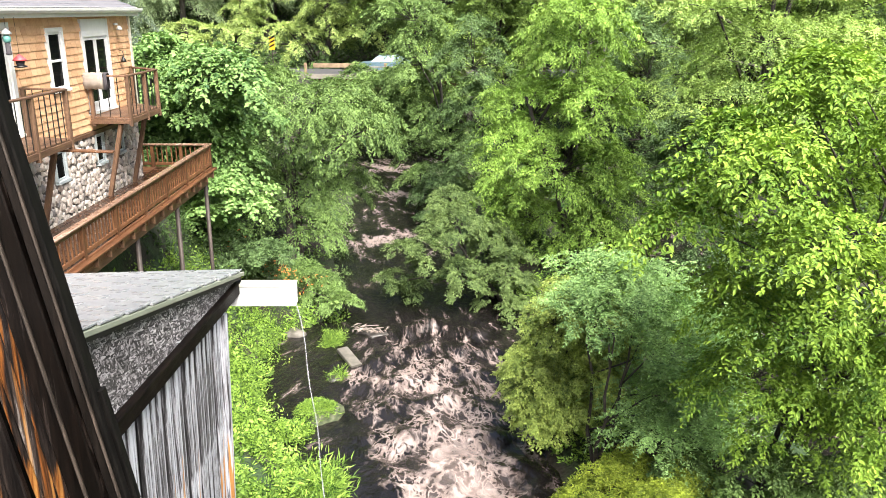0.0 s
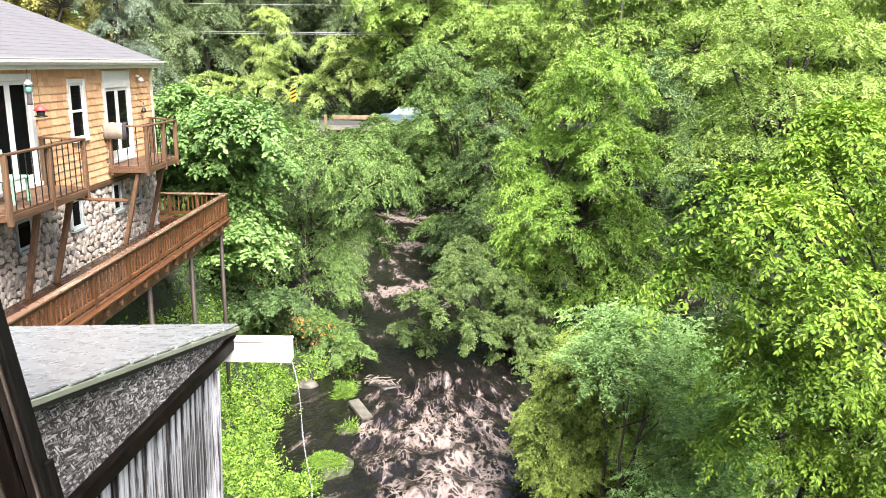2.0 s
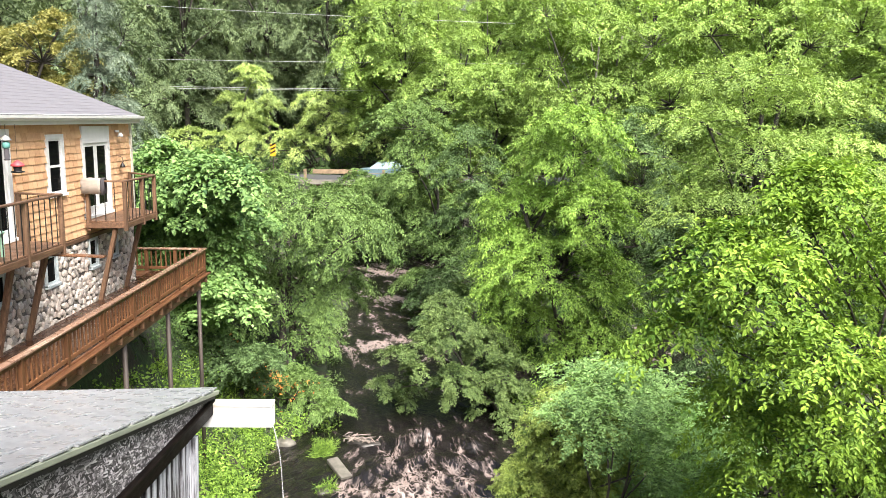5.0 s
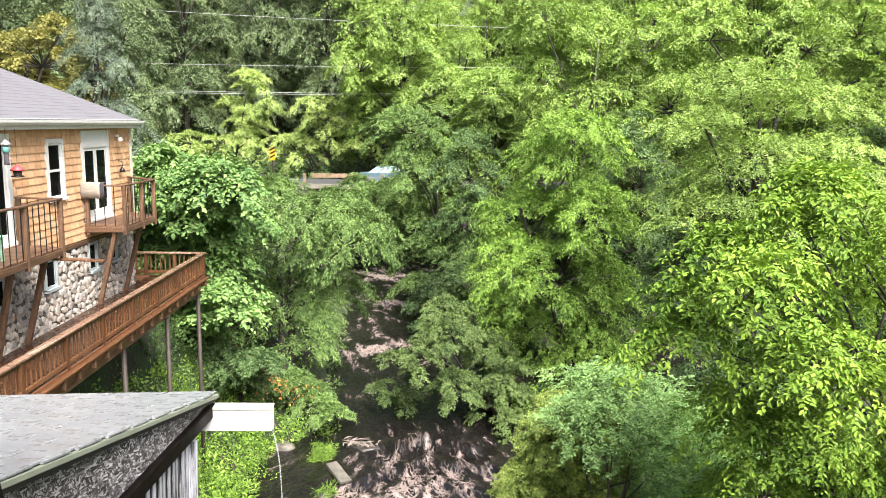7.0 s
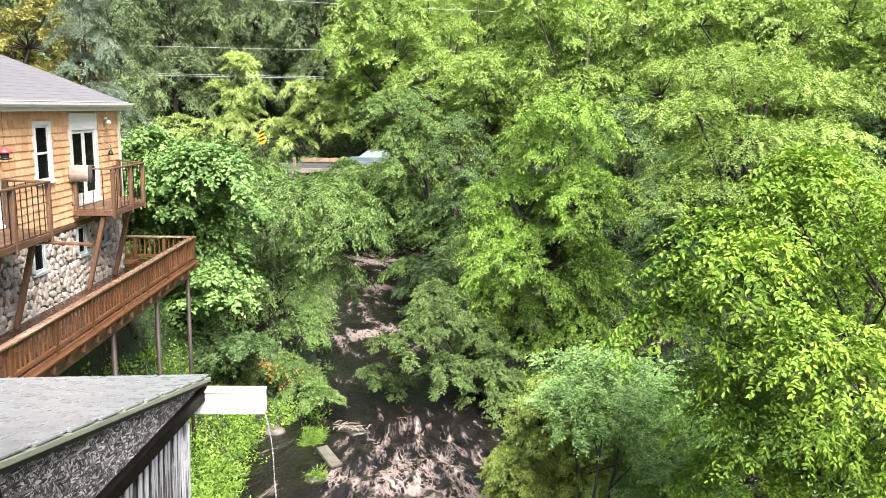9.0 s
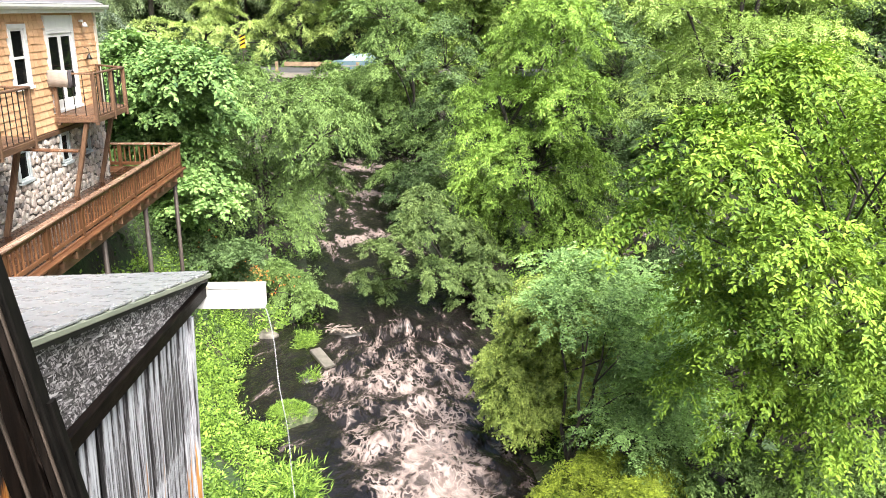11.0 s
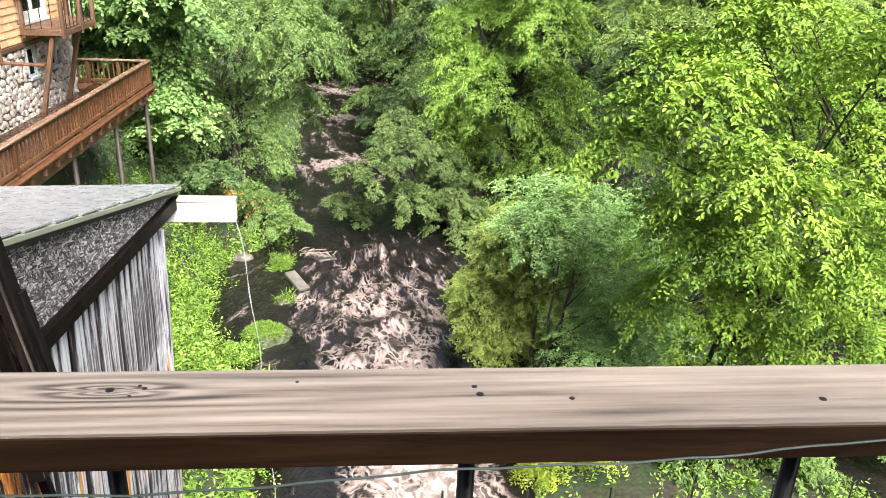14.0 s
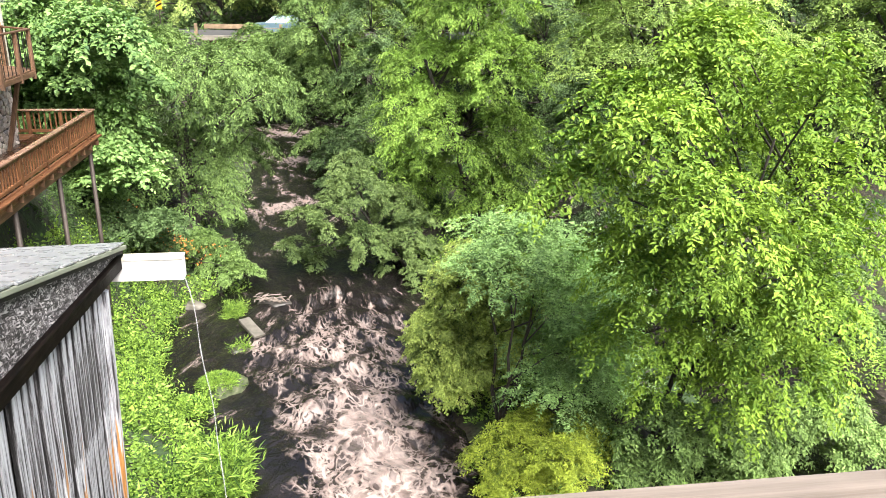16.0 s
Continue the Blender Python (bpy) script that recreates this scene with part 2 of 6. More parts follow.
broad = k.noise(1.0, 4, k.mapped((1.6, 30, 30)), 0.6)
g = k.math("ADD", k.math("MULTIPLY", rings, k.math("ADD", 0.018, k.math("MULTIPLY", near, 0.13))), k.math("ADD", k.math("MULTIPLY", fine, 0.55), k.math("MULTIPLY", broad, 0.45)))
c = k.ramp(g, (0.3, (0.035, 0.027, 0.022)), (0.42, (0.135, 0.106, 0.083)), (0.56, (0.205, 0.168, 0.138)), (0.72, (0.28, 0.236, 0.20)))
grey = k.ramp(k.noise(1.6, 5, k.mapped((1, 5, 5)), 0.65), (0.42, (0, 0, 0)), (0.62, (1, 1, 1)))
c = k.mix(k.math("MULTIPLY", grey, 0.6), c, k.ramp(g, (0.3, (0.045, 0.036, 0.030)), (0.7, (0.16, 0.137, 0.118))))
M["rail_wood"] = k.color(c).rough(k.ramp(broad, (0.3, (0.35,) * 3), (0.7, (0.65,) * 3))).bump(g, 0.5, 0.003).m
# front side of the wet plank: its shade is put into the near-black colour
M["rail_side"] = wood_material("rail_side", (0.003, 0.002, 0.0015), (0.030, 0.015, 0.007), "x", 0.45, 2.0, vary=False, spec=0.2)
# worn board edges; the light on their bevels is put into the pale colour
M["worn_lit_edge"] = wood_material("worn_lit_edge", (0.006, 0.005, 0.004), (0.08, 0.062, 0.05), "z", 0.6, 2.0)
M["grey_trim"] = wood_material("grey_trim", (0.004, 0.0035, 0.003), (0.024, 0.018, 0.015), "z", 0.5, 3.0, wear=(0.16, 0.14, 0.12), wear_at=0.62, spec=0.2)
# paler copy of the deck wood: wet reflection on the top rail is coloured in
M["deck_rail_sheen"] = wood_material("deck_rail_sheen", (0.10, 0.055, 0.036), (0.32, 0.195, 0.135), "y", 0.32, wear=(0.36, 0.28, 0.22), wear_at=0.58)
M["wet_deck"] = wood_material("wet_deck", (0.012, 0.007, 0.005), (0.085, 0.037, 0.018), "y", 0.26, wear=(0.12, 0.085, 0.06), wear_at=0.64)
M["dark_wood"] = wood_material("dark_wood", (0.0008, 0.0007, 0.0006), (0.010, 0.0065, 0.005), "z", 0.5, 3.2, wear=(0.13, 0.10, 0.085), wear_at=0.60, spec=0.2)
k = Mat("burnt_wood", 0.5, spec=0.2)
v = k.mapped((45, 45, 2.2))
g = k.math("ADD", k.noise(1.0, 7, v, 0.72, 0.8), k.math("MULTIPLY", k.math("SUBTRACT", k.piece(), 0.5), 0.12))
c = k.ramp(g, (0.3, (0.001, 0.001, 0.001)), (0.5, (0.012, 0.009, 0.008)), (0.6, (0.05, 0.038, 0.032)), (0.68, (0.30, 0.27, 0.25)))
o = k.math("ADD", k.noise(0.42, 4, v, 0.6, 0.8), k.math("MULTIPLY", k.math("SUBTRACT", k.piece(), 0.5), 0.18))
c = k.mix(k.ramp(o, (0.53, (0, 0, 0)), (0.60, (1, 1, 1))), c, k.ramp(g, (0.36, (0.03, 0.010, 0.004)), (0.52, (0.24, 0.085, 0.02)), (0.66, (0.52, 0.27, 0.08))))
M["burnt_wood"] = k.color(c).bump(g, 0.7, 0.006).m
M["dark_beam"] = wood_material("dark_beam", (0.002, 0.0017, 0.0016), (0.012, 0.008, 0.0065), "y", 0.6, 2.0, wear=(0.2, 0.09, 0.03), wear_at=0.68, spec=0.06)
# paint flaking off old upright boards
k = Mat("flaking_boards", 0.7)
v = k.mapped((15, 15, 0.7))
sep = k.n("SeparateXYZ")
k.link(k.co, sep.inputs[0])
# rim darkens both long edges, putting the shade of the gaps into the paint
rim = k.math("POWER", k.math("DIVIDE", k.math("ABSOLUTE", sep.outputs[1]), 0.035, True), 3.0)
g = k.math("ADD", k.noise(3.0, 7, v, 0.68, 0.6), k.math("MULTIPLY", k.math("SUBTRACT", k.piece(), 0.5), 0.10))
g = k.math("SUBTRACT", k.math("ADD", g, 0.03), k.math("MULTIPLY", rim, 0.2))
c = k.ramp(g, (0.36, (0.012, 0.011, 0.012)), (0.44, (0.09, 0.087, 0.094)), (0.50, (0.30, 0.305, 0.335)), (0.66, (0.56, 0.575, 0.62)))
pn = k.math("ADD", k.noise(0.9, 3, v), k.math("MULTIPLY", k.piece(), 0.22))
c = k.mix(k.ramp(pn, (0.70, (0, 0, 0)), (0.73, (1, 1, 1))), c, k.ramp(g, (0.3, (0.2, 0.08, 0.02)), (0.7, (0.55, 0.27, 0.08))))
M["flaking"] = k.color(c).bump(g, 0.6, 0.004).m
# weathered strand board
k = Mat("strand_board", 0.75)
strands = []
for rot in (0.35, 1.25, 2.2, 2.9):
    vo = k.n("TexVoronoi", Scale=1.0)
    mp = k.n("Mapping")
    mp.vector_type = "TEXTURE"
    mp.inputs["Rotation"].default_value = (rot, 0, 0)
    mp.inputs["Scale"].default_value = (0.05, 0.040, 0.0075)
    k.link(k.co, mp.inputs["Vector"])
    k.link(mp.outputs[0], vo.inputs["Vector"])
    sp = k.n("SeparateColor")
    k.link(vo.outputs["Color"], sp.inputs[0])
    strands.append((sp.outputs[0], sp.outputs[1]))
g = strands[0][1]
for there, tone in strands[1:]:
    g = k.mix(k.math("GREATER_THAN", there, 0.5), g, tone)
c = k.ramp(g, (0.1, (0.008, 0.007, 0.008)), (0.45, (0.06, 0.055, 0.058)), (0.7, (0.24, 0.225, 0.235)), (0.95, (0.60, 0.58, 0.60)))
c = k.mix(k.ramp(k.noise(1.5, 4), (0.42, (0, 0, 0)), (0.62, (0.6, 0.6, 0.6))), c, k.mix(1.0, c, (0.35, 0.33, 0.33), "MULTIPLY"))
M["osb"] = k.color(c).bump(g, 0.5, 0.004).m
k = Mat("wet_shingle", 0.32)
g = k.noise(60, 3)
c = k.ramp(g, (0.3, (0.13, 0.135, 0.145)), (0.7, (0.26, 0.27, 0.285)))
c = k.mix(k.math("MULTIPLY", k.piece(), 0.3), c, (0.30, 0.31, 0.32))
M["shed_shingle"] = k.color(c).rough(k.ramp(k.noise(2.5, 4), (0.3, (0.18,) * 3), (0.7, (0.5,) * 3))).bump(g, 0.3, 0.003).m
k = Mat("roof_shingle", 0.6)
g = k.noise(30, 4)
c = k.mix(0.5, k.ramp(g, (0.3, (0.085, 0.082, 0.092)), (0.7, (0.17, 0.164, 0.178))), k.ramp(k.noise(1.3, 4), (0.3, (0.10, 0.096, 0.106)), (0.7, (0.155, 0.15, 0.163))))
M["roof_shingle"] = k.color(c).bump(g, 0.3, 0.004).m


def plain(name, c, rough=0.5, metal=0.0, dirt=0.12, scale=4.0):
    q = Mat(name, rough, metal)
    f = q.noise(scale, 5)
    d = tuple(v * (1 - 2.5 * dirt) for v in c)
    q.color(q.ramp(f, (0.3, d), (0.65, c)))
    q.bump(q.noise(40, 3), 0.08, 0.002)
    return q.m


M["white_paint"] = plain("white_paint", (0.66, 0.66, 0.65), 0.45, 0, 0.05)
M["sash_paint"] = plain("sash_paint", (0.36, 0.40, 0.41), 0.5, 0, 0.1)
M["cream_paint"] = plain("cream_paint", (0.62, 0.57, 0.48), 0.5, 0, 0.05)
M["green_trim"] = plain("green_trim", (0.2, 0.22, 0.17), 0.6)
M["black_metal"] = plain("black_metal", (0.005, 0.005, 0.005), 0.4, 0.0)
k = Mat("black_paint", 0.7, spec=0.08)
M["black_paint"] = k.color(k.ramp(k.noise(30, 5, k.mapped((3, 3, 0.3))), (0.3, (0.0015, 0.0014, 0.0013)), (0.75, (0.009, 0.008, 0.007)))).m
M["grey_metal"] = plain("grey_metal", (0.07, 0.055, 0.047), 0.6, 0.2)
M["wire"] = plain("wire", (0.05, 0.075, 0.07), 0.45, 0.5)
M["cable"] = plain("cable", (0.5, 0.51, 0.51), 0.4, 0.2)
M["rust"] = plain("rust", (0.16, 0.065, 0.04), 0.8, 0.2, 0.2)
M["concrete"] = plain("concrete", (0.22, 0.20, 0.17), 0.7, 0, 0.2, 2)
M["driftwood"] = plain("driftwood", (0.26, 0.215, 0.185), 0.8, 0, 0.2, 12)
k = Mat("mossy_rock", 0.8)
g = k.noise(7, 6)
M["mossy_rock"] = k.color(k.ramp(g, (0.35, (0.02, 0.03, 0.012)), (0.55, (0.05, 0.065, 0.025)), (0.7, (0.15, 0.14, 0.10)))).bump(g, 0.6, 0.03).m
M["slab"] = plain("slab", (0.13, 0.12, 0.10), 0.6, 0, 0.22, 5)
M["rock"] = plain("rock", (0.05, 0.045, 0.04), 0.45, 0, 0.25, 2)
M["asphalt"] = plain("asphalt", (0.055, 0.055, 0.058), 0.8)
M["guard_wood"] = plain("guard_wood", (0.27, 0.19, 0.12), 0.7, 0, 0.2)
M["car_paint"] = plain("car_paint", (0.10, 0.16, 0.20), 0.3, 0.1, 0.03)
M["rubber"] = plain("rubber", (0.02, 0.02, 0.02), 0.8)
M["red_plastic"] = plain("red_plastic", (0.55, 0.07, 0.08), 0.4)
M["teal_plastic"] = plain("teal_plastic", (0.12, 0.30, 0.27), 0.35)
M["dull_silver"] = plain("dull_silver", (0.42, 0.42, 0.41), 0.35, 0.4)
M["green_plastic"] = plain("green_plastic", (0.35, 0.6, 0.45), 0.5)
M["tan_cloth"] = plain("tan_cloth", (0.30, 0.26, 0.22), 0.95, 0, 0.08, 60)
M["dark_cloth"] = plain("dark_cloth", (0.05, 0.045, 0.05), 0.95)
M["yellow_sheet"] = plain("yellow_sheet", (0.75, 0.45, 0.02), 0.5)
M["plaster"] = plain("plaster", (0.12, 0.11, 0.1), 0.9)
M["siding"] = plain("siding", (0.03, 0.027, 0.025), 0.8)
k = Mat("window_glass", 0.04, spec=0.1)
k.b.inputs["Transmission Weight"].default_value = 0.35
k.b.inputs["Base Color"].default_value = (0.008, 0.009, 0.009, 1)
k.b.inputs["IOR"].default_value = 1.06
M["glass"] = k.m


# ---- geometry helpers ----
def mesh_of(name, verts, faces, mat, smooth=False):
    """A mesh from arrays; faces is an (n, k) array or a list of index lists."""
    me = bpy.data.meshes.new(name)
    if isinstance(faces, np.ndarray):
        verts = np.asarray(verts, dtype=np.float32)
        nf, kf = faces.shape
        me.vertices.add(len(verts))
        me.vertices.foreach_set("co", verts.ravel())
        me.loops.add(nf * kf)
        me.loops.foreach_set("vertex_index", faces.astype(np.int32).ravel())
        me.polygons.add(nf)
        me.polygons.foreach_set("loop_start", np.arange(0, nf * kf, kf, dtype=np.int32))
        me.update(calc_edges=True)
    else:
        me.from_pydata([tuple(v) for v in verts], [], faces)
        me.update()
    me.polygons.foreach_set("use_smooth", [smooth] * len(me.polygons))
    if mat:
        me.materials.append(mat)
    return me


def join(*datas):
    """One (verts, faces) out of several."""
    vs, fs = [], []
    for v, f in datas:
        o = len(vs)
        vs.extend(v)
        fs.extend([[i + o for i in q] for q in f])
    return vs, fs


def beam(p, q, w, h, ch=0.006, up=(0, 0, 1)):
    """A sawn timber from p to q, w wide and h high, with chamfered long edges."""
    p, q = Vector(p), Vector(q)
    d = (q - p).normalized()
    u = Vector(up)
    if abs(d.dot(u)) > 0.98:
        u = Vector((0, 1, 0)) if abs(d.y) < 0.9 else Vector((1, 0, 0))
    s = d.cross(u).normalized()
    u = s.cross(d).normalized()
    a, b = w / 2, h / 2
    ch = min(ch, a * 0.6, b * 0.6)
    ring = [(-a + ch, -b), (a - ch, -b), (a, -b + ch), (a, b - ch), (a - ch, b), (-a + ch, b), (-a, b - ch), (-a, -b + ch)]
    vs = [p + s * x + u * y for x, y in ring] + [q + s * x + u * y for x, y in ring]
    fs = [[i, (i + 1) % 8, 8 + (i + 1) % 8, 8 + i] for i in range(8)] + [list(range(7, -1, -1)), list(range(8, 16))]
    return vs, fs


def box(x0, x1, y0, y1, z0, z1, ch=0.004):
    return beam(((x0 + x1) / 2, y0, (z0 + z1) / 2), ((x0 + x1) / 2, y1, (z0 + z1) / 2), x1 - x0, z1 - z0, ch)


def tube(points, radii, sides=6):
    """A tapered tube along points."""
    pts = [Vector(p) for p in points]
    vs, fs = [], []
    for i, p in enumerate(pts):
        d = (pts[min(i + 1, len(pts) - 1)] - pts[max(i - 1, 0)]).normalized()
        u = Vector((0, 0, 1)) if abs(d.z) < 0.9 else Vector((1, 0, 0))
        s = d.cross(u).normalized()
        u = s.cross(d)
        for j in range(sides):
            a = 2 * math.pi * j / sides
            vs.append(p + (s * math.cos(a) + u * math.sin(a)) * radii[i])
    for i in range(len(pts) - 1):
        for j in range(sides):
            fs.append([i * sides + j, i * sides + (j + 1) % sides, (i + 1) * sides + (j + 1) % sides, (i + 1) * sides + j])
    n = len(vs)
    fs += [list(range(sides - 1, -1, -1)), list(range(n - sides, n))]
    return vs, fs


def lathe(profile, center, sides=12):
    """A turned solid about the upright through center; profile: (radius, z) from the foot up."""
    vs, fs = [], []
    for r, z in profile:
        for j in range(sides):
            a = 2 * math.pi * j / sides
            vs.append((center[0] + r * math.cos(a), center[1] + r * math.sin(a), center[2] + z))
    for i in range(len(profile) - 1):
        for j in range(sides):
            fs.append([i * sides + j, i * sides + (j + 1) % sides, (i + 1) * sides + (j + 1) % sides, (i + 1) * sides + j])
    fs += [list(range(sides - 1, -1, -1)), list(range(len(vs) - sides, len(vs)))]
    return vs, fs


def thing(name, at, label, category, group="", kind=""):
    ob = new(name)
    ob.location = at
    ob.empty_display_size = 0.2
    bpy.context.view_layer.update()
    return tagged(ob, label, category, group, kind)


def origin_of(parent):
    o = Vector((0, 0, 0))
    while parent:
        o += parent.location
        parent = parent.parent
    return o


def part(name, data, mat, parent=None, label="", kind="", smooth=False):
    """One mesh object from world-space (verts, faces) under a thing or a part, with its origin at its middle."""
    vs, fs = data
    arr = np.array([tuple(v) for v in vs], dtype=float)
    mid = (arr.min(0) + arr.max(0)) / 2
    ob = new(name, mesh_of(name, arr - mid, fs, mat, smooth))
    ob.location = Vector(mid) - origin_of(parent)
    if parent:
        ob.parent = parent
    return tagged(ob, label, "", "", kind)


def single(name, data, mat, label, category, kind="", group="", smooth=False):
    """A thing that is one mesh."""
    return tagged(part(name, data, mat, None, label, kind, smooth), label, category, group, kind)


def shared(name, mesh, at, parent, turn=(0, 0, 0), scale=(1, 1, 1)):
    """A piece on shared mesh data."""
    ob = new(name, mesh)
    ob.location = Vector(at) - origin_of(parent)
    ob.rotation_euler = turn
    ob.scale = scale
    ob.parent = parent
    return ob


def panel_with_holes(axis, at, thick, a0, a1, z0, z1, holes):
    """An upright wall in the plane axis = at .. at - thick, from a0 to a1 and z0 to z1, with openings (a0, a1, z0, z1)."""
    A = sorted({a0, a1, *[v for h in holes for v in h[:2] if a0 < v < a1]})
    Z = sorted({z0, z1, *[v for h in holes for v in h[2:] if z0 < v < z1]})
    out = []
    for i in range(len(A) - 1):
        for j in range(len(Z) - 1):
            am, zm = (A[i] + A[i + 1]) / 2, (Z[j] + Z[j + 1]) / 2
            if any(h[0] < am < h[1] and h[2] < zm < h[3] for h in holes):
                continue
            if axis == "x":
                out.append(box(at - thick, at, A[i], A[i + 1], Z[j], Z[j + 1], 0.0005))
            else:
                out.append(box(A[i], A[i + 1], at - thick, at, Z[j], Z[j + 1], 0.0005))
    return join(*out)


# ---- plants ----
def unit(v):
    return v / np.maximum(np.linalg.norm(v, axis=-1, keepdims=True), 1e-9)


def leaf_arrays(base, way, length, rng, n, leaf, width, sag=0.25, hang=0.35, spread=0.85, fine=False, flat=0.35):
    """Leaves along twigs: base and way (m, 3), length (m,). Gives verts and faces."""
    m = len(base)
    up = unit(np.array([0, 0, 1.0]) + rng.normal(0, flat, (m, 3)))
    lat = unit(np.cross(way, up))
    up = np.cross(lat, way)
    V = []
    for j in range(n):
        s = (j + 0.7) / n
        side = 0.0 if j == n - 1 else (1.0 if j % 2 else -1.0)
        p = base + way * (length * s)[:, None]
        p[:, 2] -= sag * length * s * s
        p += rng.normal(0, 0.12, (m, 3)) * leaf
        d = way * (0.5 if side else 1.0) + lat * side * spread + rng.normal(0, 0.28, (m, 3))
        d[:, 2] -= hang * rng.uniform(0.4, 1.5, m)
        d = unit(d)
        w = unit(np.cross(d, up) + rng.normal(0, 0.3, (m, 3)))
        nn = np.cross(w, d)
        ln = (leaf * rng.uniform(0.65, 1.2, m) * (1 - 0.25 * abs(s - 0.5)))[:, None]
        hw = ln * width * 0.5
        if fine:
            V.append(np.stack([p, p + d * ln * 0.28 + w * hw * 0.85 + nn * hw * 0.3, p + d * ln * 0.62 + w * hw * 0.9 + nn * hw * 0.25,
                               p + d * ln - nn * ln * 0.12, p + d * ln * 0.62 - w * hw * 0.9 + nn * hw * 0.25, p + d * ln * 0.28 - w * hw * 0.85 + nn * hw * 0.3], 1))
        else:
            V.append(np.stack([p, p + d * ln * 0.45 + w * hw + nn * hw * 0.3, p + d * ln - nn * ln * 0.1, p + d * ln * 0.45 - w * hw + nn * hw * 0.3], 1))
    V = np.concatenate(V)
    c = len(V)
    kk = V.shape[1]
    idx = np.arange(c)[:, None] * kk
    if fine:
        F = np.concatenate([idx + np.array([0, 1, 2, 3]), idx + np.array([0, 3, 4, 5])])
    else:
        F = np.concatenate([idx + np.array([0, 1, 2]), idx + np.array([0, 2, 3])])
    return V.reshape(-1, 3), F


def crown_twigs(lobes, clumps, per, rng, twig, rise=0.25, shell=0.45, spread=1.0, pad=46, dome=0.45, tilt=0.55):
    """Twigs on boughs: each lobe (cx, cy, cz, rx, ry, rz) carries flattened, drooping sprays with gaps between them."""
    L = np.array(lobes, dtype=float)
    wt = (L[:, 3] * L[:, 4] + L[:, 3] * L[:, 5] + L[:, 4] * L[:, 5])
    count = np.maximum(4, np.round(clumps * per / pad * wt / wt.sum())).astype(int)
    which = np.repeat(np.arange(len(L)), count)
    m = len(which)
    dirs = []
    for q in count:
        # evenly spread ways out of the lobe, fewer below than above
        i = np.arange(q) + 0.5
        z = 1 - 1.62 * i / q
        a = i * 2.39996 + rng.uniform(0, 6.28)
        r = np.sqrt(np.maximum(0, 1 - z * z))
        dirs.append(unit(np.stack([r * np.cos(a), r * np.sin(a), z], 1) + rng.normal(0, 0.2, (q, 3))))
    dirs = np.concatenate(dirs)
    reach = shell + (1 - shell) * rng.random(m) ** 0.5
    reach *= 1 + 0.3 * (rng.random(m) < 0.18) * rng.random(m)
    c = L[which, :3] + dirs * reach[:, None] * L[which, 3:]
    R = twig * spread * rng.uniform(0.6, 1.25, m)
    flat_out = unit(dirs * np.array([1, 1, 0.0]) + rng.normal(0, 0.12, (m, 3)) * np.array([1, 1, 0]))
    nrm = unit(dirs * np.array([tilt, tilt, 0.3]) + np.array([0, 0, 0.85]) + rng.normal(0, 0.14, (m, 3)))
    e1 = unit(flat_out - nrm * (flat_out * nrm).sum(1, keepdims=True))
    e2 = np.cross(nrm, e1)
    rep = np.repeat(np.arange(m), pad)
    t = len(rep)
    ang, rho = rng.uniform(0, 6.283, t), np.sqrt(rng.random(t))
    ca, sa = np.cos(ang) * 1.3, np.sin(ang) * 0.85
    radial = e1[rep] * ca[:, None] + e2[rep] * sa[:, None]
    at = c[rep] + radial * (rho * R[rep])[:, None] + nrm[rep] * (rng.normal(0, 0.1, t) * R[rep])[:, None]
    at[:, 2] -= dome * rho ** 2 * R[rep]
    way = radial * (0.3 + 0.75 * rho)[:, None] + nrm[rep] * (0.1 + 0.3 * rise) + e1[rep] * 0.35 + rng.normal(0, 0.26, (t, 3))
    way[:, 2] += rise * 0.5 - 0.3 * rho
    way = unit(way)
    ln = twig * rng.uniform(0.45, 1.0, t) * 0.8
    return at - way * (ln * 0.4)[:, None], way, ln, c, which


